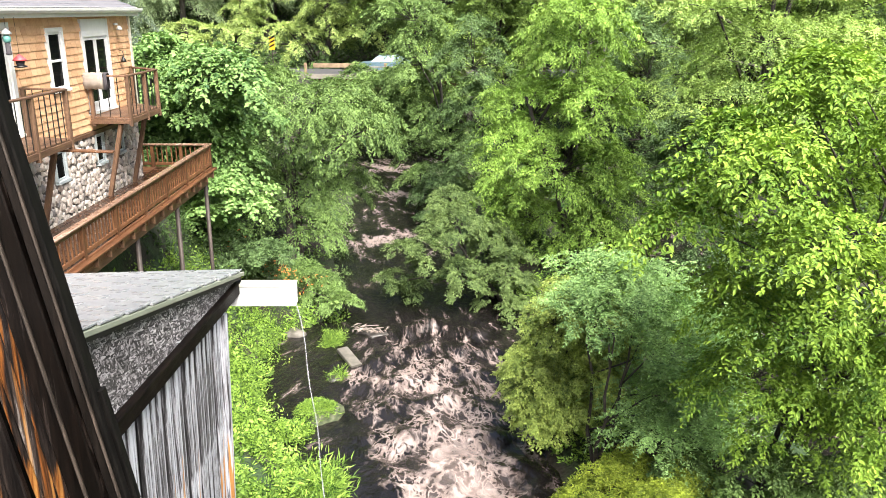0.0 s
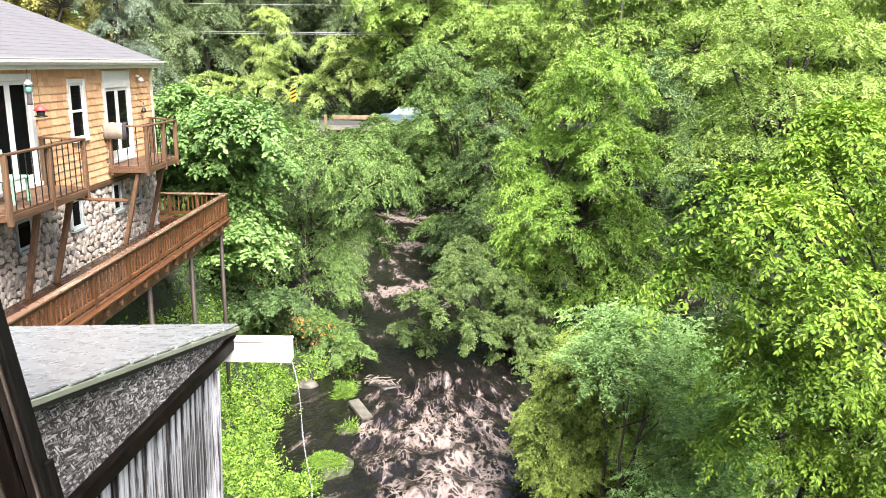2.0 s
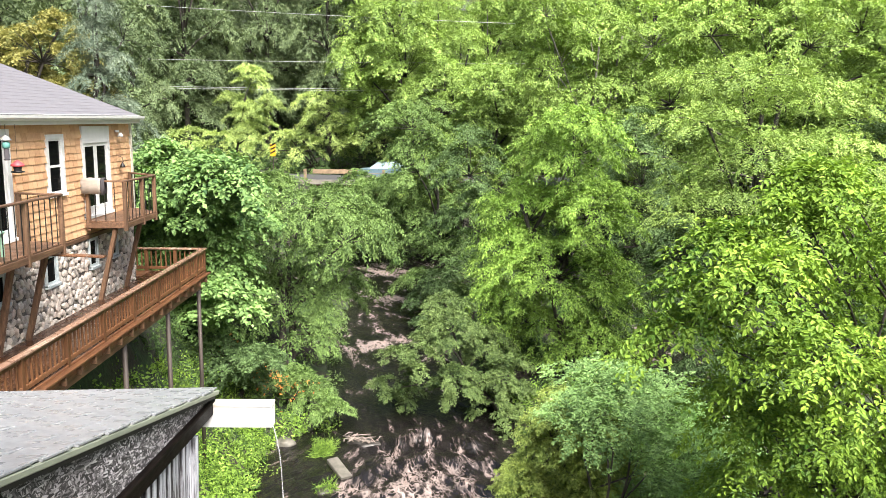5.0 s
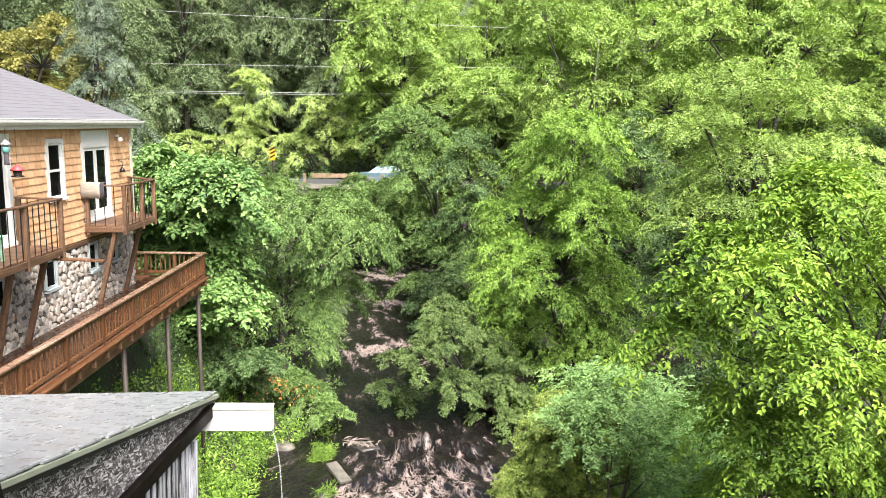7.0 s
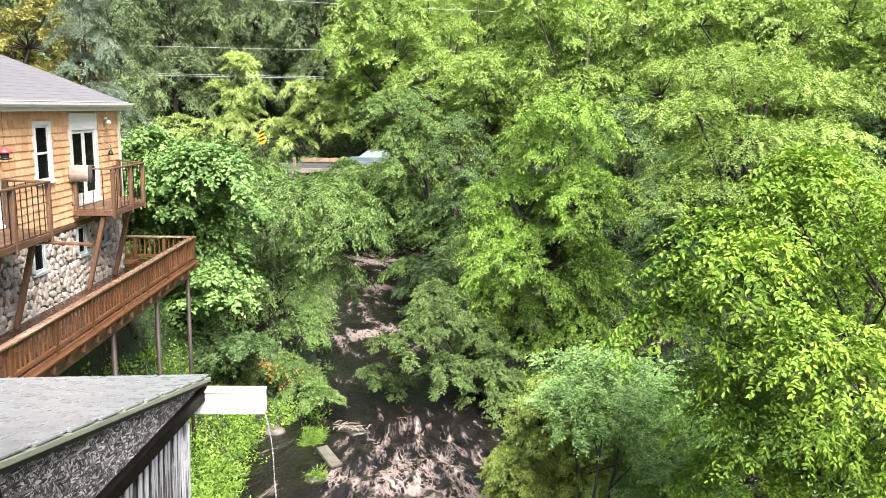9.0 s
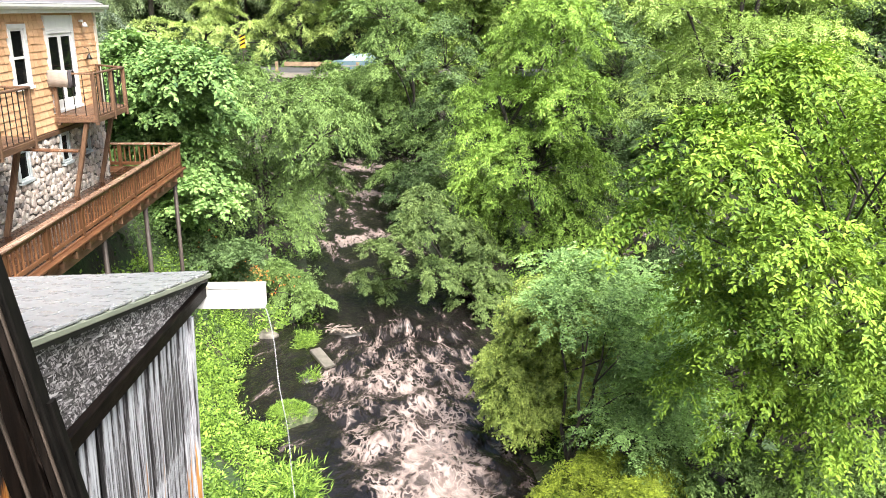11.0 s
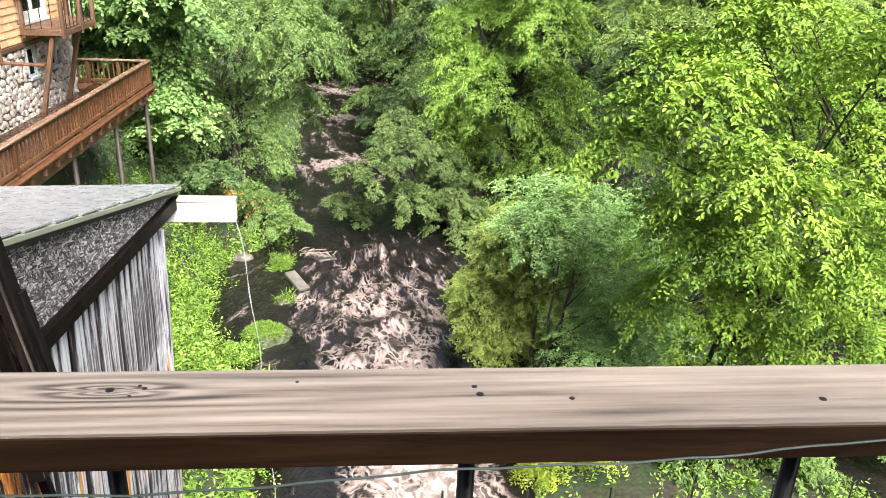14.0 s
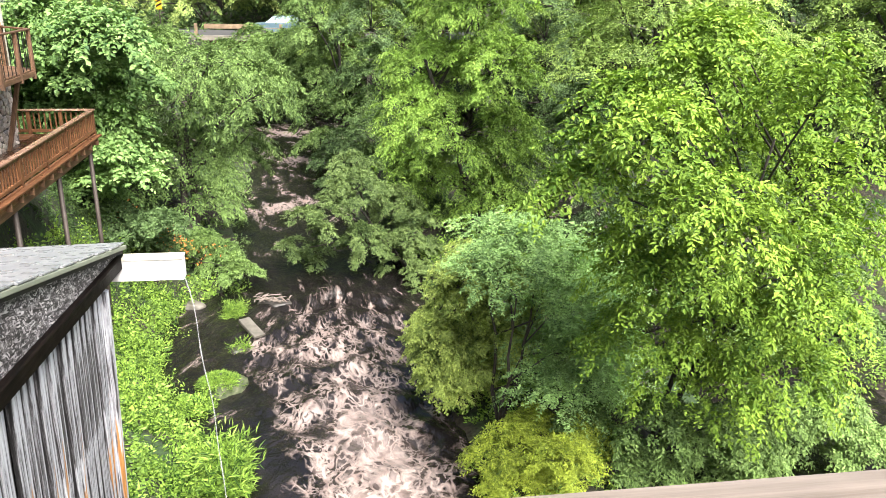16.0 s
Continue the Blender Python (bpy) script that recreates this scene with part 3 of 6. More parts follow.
def grow(name, base, lobes, label, mat, seed, clumps=300, per=5, n=8, leaf=0.11, width=0.5, twig=0.55, trunk=0.14, lean=(0, 0), sag=0.25, hang=0.35,
         spread=0.85, rise=0.25, shell=0.62, fine=False, flat=0.35, category="tree", group="", stems=1, loose=1.0, pad=46, dome=0.45, tilt=0.55, bark="bark"):
    """A tree or shrub: trunk with limbs and boughs, and a crown of leafy sprays."""
    rng = np.random.default_rng(seed)
    ob = thing(name, base, label, category, group)
    b0 = Vector(base)
    tb, tw, tl, centres, which = crown_twigs(lobes, clumps, per, rng, twig, rise, shell, loose, pad, dome, tilt)
    verts, faces = leaf_arrays(tb - np.array(base), tw, tl, rng, n, leaf, width, sag, hang, spread, fine, flat)
    L = np.array(lobes)
    mid = Vector(L[:, :3].mean(0))
    limbs = []
    for s in range(stems):
        foot = b0 + Vector((rng.normal(0, 0.18), rng.normal(0, 0.18), -0.2)) * (1 if stems > 1 else 0.3)
        top = mid + Vector((rng.normal(0, 0.5), rng.normal(0, 0.5), 0.2 * (L[:, 2].max() - mid.z))) * (1.6 if stems > 1 else 1)
        path = []
        for i in range(7):
            f = i / 6
            p = foot.lerp(top, f) + Vector((lean[0], lean[1], 0)) * math.sin(f * math.pi) + Vector((rng.normal(0, 0.06), rng.normal(0, 0.06), 0))
            path.append(p)
        limbs.append(tube(path, [trunk * (1.15 - 0.8 * i / 6) for i in range(7)], 8))
        for li in range(s, len(lobes), stems):
            c = Vector(lobes[li][:3]) - Vector((0, 0, 0.35 * lobes[li][5]))
            k0 = int(np.clip(2 + 4 * (c.z - foot.z) / max(0.5, top.z - foot.z) * 0.7, 2, 5))
            a = path[k0]
            m1 = a.lerp(c, 0.5) + Vector((rng.normal(0, 0.15), rng.normal(0, 0.15), 0.2))
            limbs.append(tube([a, m1, c], [trunk * 0.45, trunk * 0.33, trunk * 0.22], 6))
            for q in centres[which == li]:
                q = Vector(q)
                limbs.append(tube([c, c.lerp(q, 0.5) + Vector((rng.normal(0, 0.06), rng.normal(0, 0.06), 0.06)), q - Vector((0, 0, 0.05))], [trunk * 0.15, trunk * 0.1, trunk * 0.05], 4))
    part("trunk", join(*limbs), M[bark], ob, smooth=True)
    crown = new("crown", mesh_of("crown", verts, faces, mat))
    crown.parent = ob
    return ob


# ---- ground and river ----
BANK_Y = [-20, 8, 12, 15, 16.5, 18.3, 21.5, 24, 25.5, 27.2, 28.5, 31, 35, 44, 50, 60, 80]
BANK_L = [-2.0, -2.0, -2.1, -2.2, -2.5, -3.8, -4.9, -5.1, -4.7, -2.7, -2.9, -3.2, -3.7, -3.6, -4.0, -6.0, -6.0]
BANK_R = [3.2, 3.2, 3.1, 3.05, 3.0, 2.85, 2.85, 3.2, 3.3, 3.0, 2.7, 1.5, 0.9, 0.6, 1.0, 2.0, 2.0]


def wobble(x, y, s, seed=0.0):
    """Smooth unevenness, about -1 to 1."""
    return (np.sin(x * 1.3 * s + 1.7 * np.sin(y * 0.7 * s + seed)) + np.sin(y * 1.1 * s + 2.1 * np.sin(x * 0.6 * s + seed * 2)) + 0.6 * np.sin((x + y) * 2.3 * s + seed)) / 2.6


def water_z(y):
    return np.interp(y, [0, 27, 29, 36, 42, 60], [-0.62, -0.6, -0.45, -0.3, 0.0, 0.3])


def ground_z(x, y):
    x, y = np.asarray(x, float), np.asarray(y, float)
    xl, xr, wz = np.interp(y, BANK_Y, BANK_L), np.interp(y, BANK_Y, BANK_R), water_z(y)
    top = np.interp(y, [-20, 10, 22, 27, 46, 56, 70], [5.6, 5.6, 5.5, 2.8, 2.8, 5.45, 5.45])
    fl = np.clip((xl - x) / np.maximum(0.5, xl + 8.4), 0, 1)
    left = wz - 0.12 + (top - wz) * (0.35 * fl + 0.65 * fl ** 2.2) + np.clip(-9 - x, 0, 60) * 0.10
    isle = wz - 0.1 + np.interp(x - xr, [0, 0.6, 2, 4.5, 6.5, 7.5, 11, 12.5, 18, 60, 200], [0, 0.25, 0.7, 0.8, 0.5, -0.6, -0.6, 0.4, 2.2, 14, 40])
    bed = wz - 0.15 - 0.7 * np.clip(np.minimum(x - xl, xr - x) / 0.8, 0, 1)
    z = np.where(x < xl, left, np.where(x > xr, isle, bed))
    # road embankment and the wooded hill beyond it
    road = np.clip(1 - np.maximum(0, np.abs(y - 62.5) - 4.5) / 5.0, 0, 1)
    open_ = np.clip((np.abs(x + 2.6) - 5.6) / 1.0, 0, 1)
    z = z + (np.maximum(z, 5.45) - z) * road * open_
    hill = 5.4 + np.clip(y - 69, 0, 140) * 0.30 + 2.0 * wobble(x, y, 0.05, 3)
    f = np.clip((y - 67) / 6, 0, 1)
    z = z * (1 - f) + np.maximum(z, hill) * f
    return z + 0.09 * wobble(x, y, 1.3) * np.where((x > xl) & (x < xr), 0.3, 1.0)


def steps(*runs):
    out = []
    for a, b, n in runs:
        out += list(np.linspace(a, b, n, endpoint=False))
    return np.array(out + [runs[-1][1]])


def sheet(xs, ys, zf):
    X, Y = np.meshgrid(xs, ys)
    V = np.stack([X.ravel(), Y.ravel(), np.asarray(zf(X, Y)).ravel()], 1)
    nx, ny = len(xs), len(ys)
    i = (np.arange(ny - 1)[:, None] * nx + np.arange(nx - 1)).ravel()
    return V, np.stack([i, i + 1, i + nx + 1, i + nx], 1)


gv, gf = sheet(steps((-900, -60, 14), (-60, -14, 40), (-14, 14, 90), (14, 60, 50), (60, 900, 14)), steps((-300, -10, 10), (-10, 8, 18), (8, 50, 120), (50, 140, 90), (140, 1500, 16)), ground_z)
tagged(new("ground", mesh_of("ground", gv, gf, M["soil"], True)), "damp earthy river banks rising to a wooded hill", "ground", kind="structure")


def stream_axes(X, Y):
    """Across and along the current: it spreads like a fan below the sill, and runs in a narrow bed above it."""
    axis = np.interp(Y, [0, 12, 16, 20, 24, 27, 36, 60], [1.5, 1.3, 1.1, 0.75, 0.4, 0.1, -1.3, -2.0])
    wide = np.interp(Y, [0, 12, 18, 23, 26.5, 29, 60], [2.6, 2.4, 2.0, 1.35, 0.9, 1.3, 1.6])
    return (X - axis) / wide, (27.0 - Y)


def plume(X, Y):
    """1 in the broken water below the sill, falling softly to 0 in the calm along the left bank."""
    left = np.interp(Y, [0, 14, 16, 18, 20, 22, 24, 26.5], [-1.0, -0.7, -0.8, -1.2, -2.0, -2.7, -2.2, -1.5]) + 0.35 * wobble(X, Y, 0.8, 7)
    right = np.interp(Y, [0, 20, 24, 26.5], [3.4, 3.1, 2.9, 2.6]) + 0.3 * wobble(X, Y, 0.9, 5)
    return np.clip((X - left) / 0.9 + 0.4, 0, 1) * np.clip((right - X) / 0.8 + 0.4, 0, 1) * np.clip((27.4 - Y) / 1.5, 0, 1)


def river_z(X, Y):
    fan = plume(X, Y)
    u, v = stream_axes(X, Y)
    w = 0.05 * wobble(X * 1.6, Y * 0.9, 1.6, 1) + 0.035 * wobble(X, Y, 4.0, 2) + 0.02 * wobble(X, Y * 0.8, 8.0, 5)
    arch = 0.08 * fan * np.sin(v * 3.4 - 1.6 * np.abs(u) + 1.4 * wobble(X, Y, 0.8, 9)) * np.clip(1.3 - v / 16, 0.3, 1)
    sill = 0.16 * np.exp(-((Y - 26.4 - 0.3 * X) / 0.4) ** 2) * np.exp(-((X - 0.2) / 0.9) ** 2)
    return water_z(Y) + w * (0.35 + 1.1 * fan) + arch + sill


def foam_amount(X, Y):
    """How much air the water carries: little at the sill, most far down its middle, riffles upstream, calm by the left bank."""
    fan = plume(X, Y)
    mid = np.interp(Y, [0, 14, 17, 20, 24], [1.1, 1.0, 0.9, 0.6, 0.3])
    core = np.exp(-((X - mid) / np.interp(Y, [12, 18, 24], [1.5, 1.0, 0.7])) ** 2) * np.interp(Y, [0, 14, 17, 19, 22, 24.5, 27], [0.62, 0.56, 0.46, 0.26, 0.16, 0.12, 0.0])
    body = fan * np.interp(Y, [0, 15, 18, 22, 24.5, 27], [0.42, 0.42, 0.43, 0.39, 0.26, 0.12])
    eddy = 0.2 * np.exp(-((X + 1.9) / 1.2) ** 2 - ((Y - 22.2) / 0.7) ** 2)
    tongue = 0.35 * np.exp(-((X - 0.1 - 0.25 * (26.6 - Y)) / 0.22) ** 2 - ((Y - 26.2) / 0.7) ** 2)
    drop = (0.42 + 0.5 * wobble(X, Y, 1.5, 3)) * (0.7 * np.exp(-((Y - 36.5 - 0.25 * (X + 2)) / 1.0) ** 2) + 0.75 * np.exp(-((Y - 44.5) / 1.2) ** 2) + 1.0 * np.exp(-((Y - 52) / 2.0) ** 2) + 0.4 * ((Y > 33) & (Y < 56)))
    return np.clip(0.14 + core + body + eddy + tongue + drop, 0, 1.3)


wv, wf = sheet(steps((-8.5, -5.5, 14), (-5.5, 3.8, 186), (3.8, 18, 60)), steps((-12, 9, 40), (9, 30, 360), (30, 68, 150)), river_z)
river = new("river", mesh_of("river", wv, wf, M["water"], True))
fu, fv = stream_axes(wv[:, 0], wv[:, 1])
for attr, value in (("foam", foam_amount(wv[:, 0], wv[:, 1])), ("fu", fu * 2.2), ("fv", fv * 0.75)):
    river.data.attributes.new(attr, "FLOAT", "POINT").data.foreach_set("value", value.astype(np.float32))
tagged(river, "fast dark brown river streaked with pale foam", "water", kind="structure")

# ---- house ----
XW, Y0, Y1 = -7.47, 8.0, 21.0
FLOOR, STONE, EAVE = 7.93, 7.52, 10.07
house = thing("house", (-12.2, 14.5, 5.0), "two-storey house with cedar shingles over a cobblestone base", "house")
UP = [(13.0, 15.0, 7.98, 9.86), (16.55, 17.15, 8.62, 9.76), (18.2, 19.5, 7.98, 9.62)]
LOW = [(14.1, 14.65, 6.85, 7.4), (16.15, 16.62, 6.82, 7.42), (18.2, 18.62, 6.82, 7.46), (19.4, 19.78, 6.86, 7.4)]
part("wall", panel_with_holes("x", XW - 0.02, 0.18, Y0, Y1, STONE, EAVE, UP), M["cedar"], house, "cedar-shingled upper wall")
stone_wall = part("stone_wall", panel_with_holes("x", XW - 0.03, 0.4, Y0, Y1, 4.6, STONE, LOW), M["mortar"], house, "cobblestone wall set in grey mortar")
part("end_wall", join(box(-17, XW - 0.2, Y1 - 0.2, Y1, 4.6, EAVE, 0.001), box(-17, XW - 0.2, Y0, Y0 + 0.2, 4.6, EAVE, 0.001), box(-17.2, -17, Y0, Y1, 4.6, EAVE, 0.001)), M["cedar"], house)
part("floor", box(-17, XW - 0.2, Y0 + 0.2, Y1 - 0.2, FLOOR - 0.25, FLOOR - 0.02, 0.001), M["plaster"], house)
part("inner_wall", box(-11.6, -11.5, Y0 + 0.2, Y1 - 0.2, FLOOR - 0.02, EAVE - 0.05, 0.001), M["plaster"], house)
part("corner_board", box(XW - 0.1, XW + 0.035, Y1 - 0.07, Y1 + 0.03, STONE, EAVE, 0.004), M["cream_paint"], house)
part("skirt_board", box(XW - 0.02, XW + 0.04, Y0, Y1, STONE - 0.03, STONE + 0.06, 0.006), M["grey_wood_y"], house)
# hipped roof in courses
RISE, OV, EZ = 0.50, 0.20, 10.23
ex, ey = XW + OV, Y1 + OV


def roof_course(i, n=34):
    a, b = i * 4.95 / n, (i + 1) * 4.95 / n + 0.03
    t0 = 0.035
    za, zb = EZ + a * RISE, EZ + b * RISE
    lift = 0.006
    vs = [(ex - a, Y0 - OV, za + lift), (ex - a, ey - a, za + lift), (ex - b, ey - b, zb), (ex - b, Y0 - OV, zb),
          (ex - a, Y0 - OV, za - t0), (ex - a, ey - a, za - t0), (ex - b, ey - b, zb - t0), (ex - b, Y0 - OV, zb - t0)]
    return vs, [[0, 1, 2, 3], [7, 6, 5, 4], [4, 5, 1, 0], [5, 6, 2, 1], [6, 7, 3, 2], [7, 4, 0, 3]]


def roof_end_course(i, n=34):
    a, b = i * 4.95 / n, (i + 1) * 4.95 / n + 0.03
    za, zb = EZ + a * RISE, EZ + b * RISE
    xa, xb = -17.4 + a, -17.4 + b
    vs = [(ex - a, ey - a, za + 0.006), (xa, ey - a, za + 0.006), (xb, ey - b, zb), (ex - b, ey - b, zb)]
    return vs + [(v[0], v[1], v[2] - 0.04) for v in vs], [[0, 1, 2, 3], [7, 6, 5, 4], [0, 4, 5, 1], [1, 5, 6, 2], [2, 6, 7, 3], [3, 7, 4, 0]]


rv = [(ex - 0.02, Y0 - OV, EZ - 0.045), (ex - 0.02, ey - 0.02, EZ - 0.045), (ex - 4.95, ey - 4.95, EZ + 2.42), (ex - 4.95, Y0 - OV, EZ + 2.42), (ex - 0.02, Y0 - OV, EZ - 0.07), (ex - 0.02, ey - 0.02, EZ - 0.07), (ex - 4.95, ey - 4.95, EZ + 2.39), (ex - 4.95, Y0 - OV, EZ + 2.39)]
roof = part("roof", (rv, [[0, 1, 2, 3], [7, 6, 5, 4], [4, 5, 1, 0], [5, 6, 2, 1], [6, 7, 3, 2], [7, 4, 0, 3]]), M["siding"], house, "grey asphalt shingle hip roof")
for i in range(34):
    part("shingle_course", roof_course(i), M["roof_shingle"], roof)
    part("shingle_course", roof_end_course(i), M["roof_shingle"], roof)
part("back_roof", ([(-17.4, Y0 - OV, EZ), (-17.4, ey, EZ), (-12.25, ey - 4.95, EZ + 2.47), (-12.25, Y0 - OV, EZ + 2.47), (-17.4, Y0 - OV, EZ - 0.06), (-17.4, ey, EZ - 0.06), (-12.25, ey - 4.95, EZ + 2.41), (-12.25, Y0 - OV, EZ + 2.41)],
                   [[0, 3, 2, 1], [4, 5, 6, 7], [0, 1, 5, 4], [1, 2, 6, 5], [2, 3, 7, 6], [3, 0, 4, 7]]), M["roof_shingle"], house)
part("soffit", box(XW - 0.1, ex - 0.02, Y0 - OV, ey - 0.02, EZ - 0.18, EZ - 0.15, 0.002), M["white_paint"], house)
part("fascia", join(box(ex - 0.03, ex, Y0 - OV, ey, EZ - 0.19, EZ + 0.015, 0.004), box(-17, ex - 0.03, ey - 0.03, ey, EZ - 0.19, EZ + 0.015, 0.004)), M["white_paint"], house)
gut = [(0.0, 0.10), (0.0, 0.0), (0.08, 0.0), (0.115, 0.05), (0.12, 0.1), (0.105, 0.1), (0.1, 0.055), (0.075, 0.012), (0.012, 0.012), (0.012, 0.1)]
gvs = [(ex + a, y, EZ - 0.11 + b) for y in (Y0 - OV, ey + 0.03) for a, b in gut]
part("gutter", (gvs, [[i, (i + 1) % 10, 10 + (i + 1) % 10, 10 + i] for i in range(10)] + [list(range(10)), list(range(19, 9, -1))]), M["white_paint"], house, "white aluminium eaves gutter")


def glazed(name, y0, y1, z0, z1, leaves, parent, sash=False, foot=0.05, trim=0.09, header=0.0, paint="white_paint"):
    """A framed window or door in the river wall: casing, leaf frames and panes."""
    w = part(name, join(box(XW - 0.03, XW + 0.03, y0 - trim, y0, z0 - 0.03, z1 + trim + header), box(XW - 0.03, XW + 0.03, y1, y1 + trim, z0 - 0.03, z1 + trim + header),
                        box(XW - 0.03, XW + 0.025, y0, y1, z1, z1 + trim + header), box(XW - 0.05, XW + 0.07, y0 - trim, y1 + trim, z0 - 0.06, z0 - 0.0)), M[paint], parent, ("white painted " if paint == "white_paint" else "grey framed ") + name.replace("_", " "))
    step = (y1 - y0) / leaves
    for i in range(leaves):
        a, b = y0 + i * step, y0 + (i + 1) * step
        st = 0.045 if sash or paint != "white_paint" else 0.075
        x0, x1 = XW - 0.045, XW - 0.005
        bars = [box(x0, x1, a + 0.003, a + st, z0, z1), box(x0, x1, b - st, b - 0.003, z0, z1), box(x0, x1, a + st, b - st, z1 - st, z1), box(x0, x1, a + st, b - st, z0, z0 + max(st, foot))]
        if sash:
            bars.append(box(x0 - 0.005, x1 + 0.01, a + st, b - st, (z0 + z1) / 2 - 0.025, (z0 + z1) / 2 + 0.025))
        f = part("sash" if sash else "door_leaf", join(*bars), M[paint], w)
        g = part("pane", box(XW - 0.03, XW - 0.022, a + st - 0.005, b - st + 0.005, z0 + 0.03, z1 - 0.03, 0.001), M["glass"], w, "dark window glass")
        g.visible_shadow = False
    return w


glazed("patio_door", 13.02, 14.98, 7.99, 9.85, 3, house, foot=0.16, header=0.0, trim=0.12)
glazed("window", 16.56, 17.14, 8.63, 9.75, 1, house, True)
glazed("balcony_door", 18.21, 19.49, 7.99, 9.61, 2, house, foot=0.2, header=0.28, trim=0.1)
for a, b, c, d in LOW:
    glazed("basement_window", a + 0.01, b - 0.01, c + 0.01, d - 0.01, 1, house, False, trim=0.03, foot=0.03, paint="sash_paint")


def brace_set(parent, pts):
    for y0, y1 in pts:
        part("brace", beam((XW + 0.66, y0, 7.74), (XW + 0.16, y1, 6.06), 0.09, 0.11, 0.01, up=(0, 1, 0)), M["grey_wood"], parent, "weathered timber brace")


def balcony(ya, yb, yback, label, posts):
    """A small timber balcony with black metal balusters."""
    xo = XW + 0.92
    b = thing("balcony", (XW + 0.5, (ya + yb) / 2, 7.6), label, "balcony")
    plan = [(XW + 0.05, ya), (xo, ya), (xo, yb), (XW + 0.05, yback)]
    n = int((yback - ya) / 0.14)
    for i in range(n):
        y = ya + (i + 0.5) * (yback - ya) / n
        far = xo if y < yb else xo + (XW + 0.05 - xo) * (y - yb) / max(0.01, yback - yb)
        if far - XW > 0.15:
            part("floor_board", box(XW + 0.05, far, y - 0.065, y + 0.065, 7.88, 7.915), M["grey_wood_y"], b)
    for (x0, y0), (x1, y1) in zip(plan, plan[1:]):
        part("rim_joist", beam((x0, y0, 7.81), (x1, y1, 7.82), 0.05, 0.12), M["grey_wood_y"], b)
        part("handrail", beam((x0, y0, 8.80), (x1, y1, 8.80), 0.10, 0.035), M["grey_wood_y"], b)
        length = math.hypot(x1 - x0, y1 - y0)
        c = max(2, int(length / 0.2))
        for i in range(1, c):
            x, y = x0 + (x1 - x0) * i / c, y0 + (y1 - y0) * i / c
            part("baluster", tube([(x, y, 7.9), (x, y, 8.79)], [0.009, 0.009], 6), M["black_metal"], b)
    for x, y in posts:
        part("post", beam((x, y, 7.7), (x, y, 8.79), 0.08, 0.08, 0.008), M["grey_wood"], b)
    return b


xo = XW + 0.92
bal_a = balcony(12.35, 15.0, 15.15, "weathered timber balcony with black iron balusters", [(xo, 12.35), (xo, 13.7), (xo, 14.98), (XW + 0.1, 15.12), (XW + 0.1, 12.4)])
brace_set(bal_a, [(12.4, 12.75), (13.65, 13.95), (14.85, 15.0)])
part("ledger_board", beam((-6.8, 14.93, 7.70), (-5.8, 15.0, 7.66), 0.16, 0.035), M["deck_wood"], bal_a, "loose reddish board sticking out")
bal_b = balcony(18.02, 19.95, 20.7, "small weathered balcony with towel over its rail", [(xo, 18.04), (xo, 19.1), (xo, 19.93), (XW + 0.1, 18.05), (XW + 0.1, 20.62)])
brace_set(bal_b, [(18.1, 18.3), (19.65, 19.85)])


def drape(x, y0, y1, ztop, drop, mat, name, label):
    """A cloth over a rail running out from the wall."""
    vs, fs = [], []
    prof = [(-0.075, -drop), (-0.078, -drop * 0.5), (-0.072, 0.0), (-0.04, 0.032), (0.04, 0.032), (0.072, 0.0), (0.08, -drop * 0.5), (0.08, -drop * 0.92)]
    for i in range(9):
        a = x + (y1 - y0) * i / 8
        for o, z in prof:
            vs.append((a, y0 + o + 0.008 * math.sin(i * 1.9 + z * 9), ztop + z + 0.01 * math.sin(i * 2.3)))
    nn = len(prof)
    for i in range(8):
        for j in range(nn - 1):
            fs.append([i * nn + j, i * nn + j + 1, (i + 1) * nn + j + 1, (i + 1) * nn + j])
    ob = single(name, (vs, fs), mat, label, "towel", smooth=True)
    so = ob.modifiers.new("thick", "SOLIDIFY")
    so.thickness = 0.01
    return ob


drape(XW + 0.0, 18.02, 18.45, 8.83, 0.31, M["tan_cloth"], "towel", "tan towel hung over the balcony rail")
drape(XW + 0.44, 18.02, 18.1, 8.83, 0.33, M["dark_cloth"], "towel", "dark cloth hung over the balcony rail")

# bird feeders on hooks under the eaves
FX, FY = XW + 0.3, 14.46
fd = thing("bird_feeder", (FX, FY, 9.43), "silver and teal tube bird feeder hanging under the eaves", "bird feeder")
part("hanger", tube([(FX, FY, 10.06), (FX, FY, 9.88)], [0.004, 0.004], 5), M["black_metal"], fd)
part("cap", lathe([(0.02, 0.0), (0.085, 0.01), (0.09, 0.03), (0.05, 0.08), (0.01, 0.11)], (FX, FY, 9.77)), M["dull_silver"], fd, "pale domed cap", smooth=True)
part("globe", lathe([(0.04, 0.0), (0.065, 0.03), (0.065, 0.1), (0.04, 0.13)], (FX, FY, 9.64)), M["teal_plastic"], fd, "teal seed globe", smooth=True)
part("tube", lathe([(0.045, 0.0), (0.05, 0.02), (0.042, 0.03), (0.042, 0.2)], (FX, FY, 9.44)), M["dark_cloth"], fd, "dark seed tube", smooth=True)
FY = 14.79
fd = thing("bird_feeder", (FX, FY, 9.2), "red nectar bird feeder with dark tray", "bird feeder")
part("hanger", tube([(FX, FY, 10.06), (FX, FY, 9.42)], [0.003, 0.003], 5), M["black_metal"], fd)
part("hood", lathe([(0.12, 0.0), (0.11, 0.03), (0.05, 0.08), (0.012, 0.11)], (FX, FY, 9.32)), M["red_plastic"], fd, "faded red plastic hood", smooth=True)
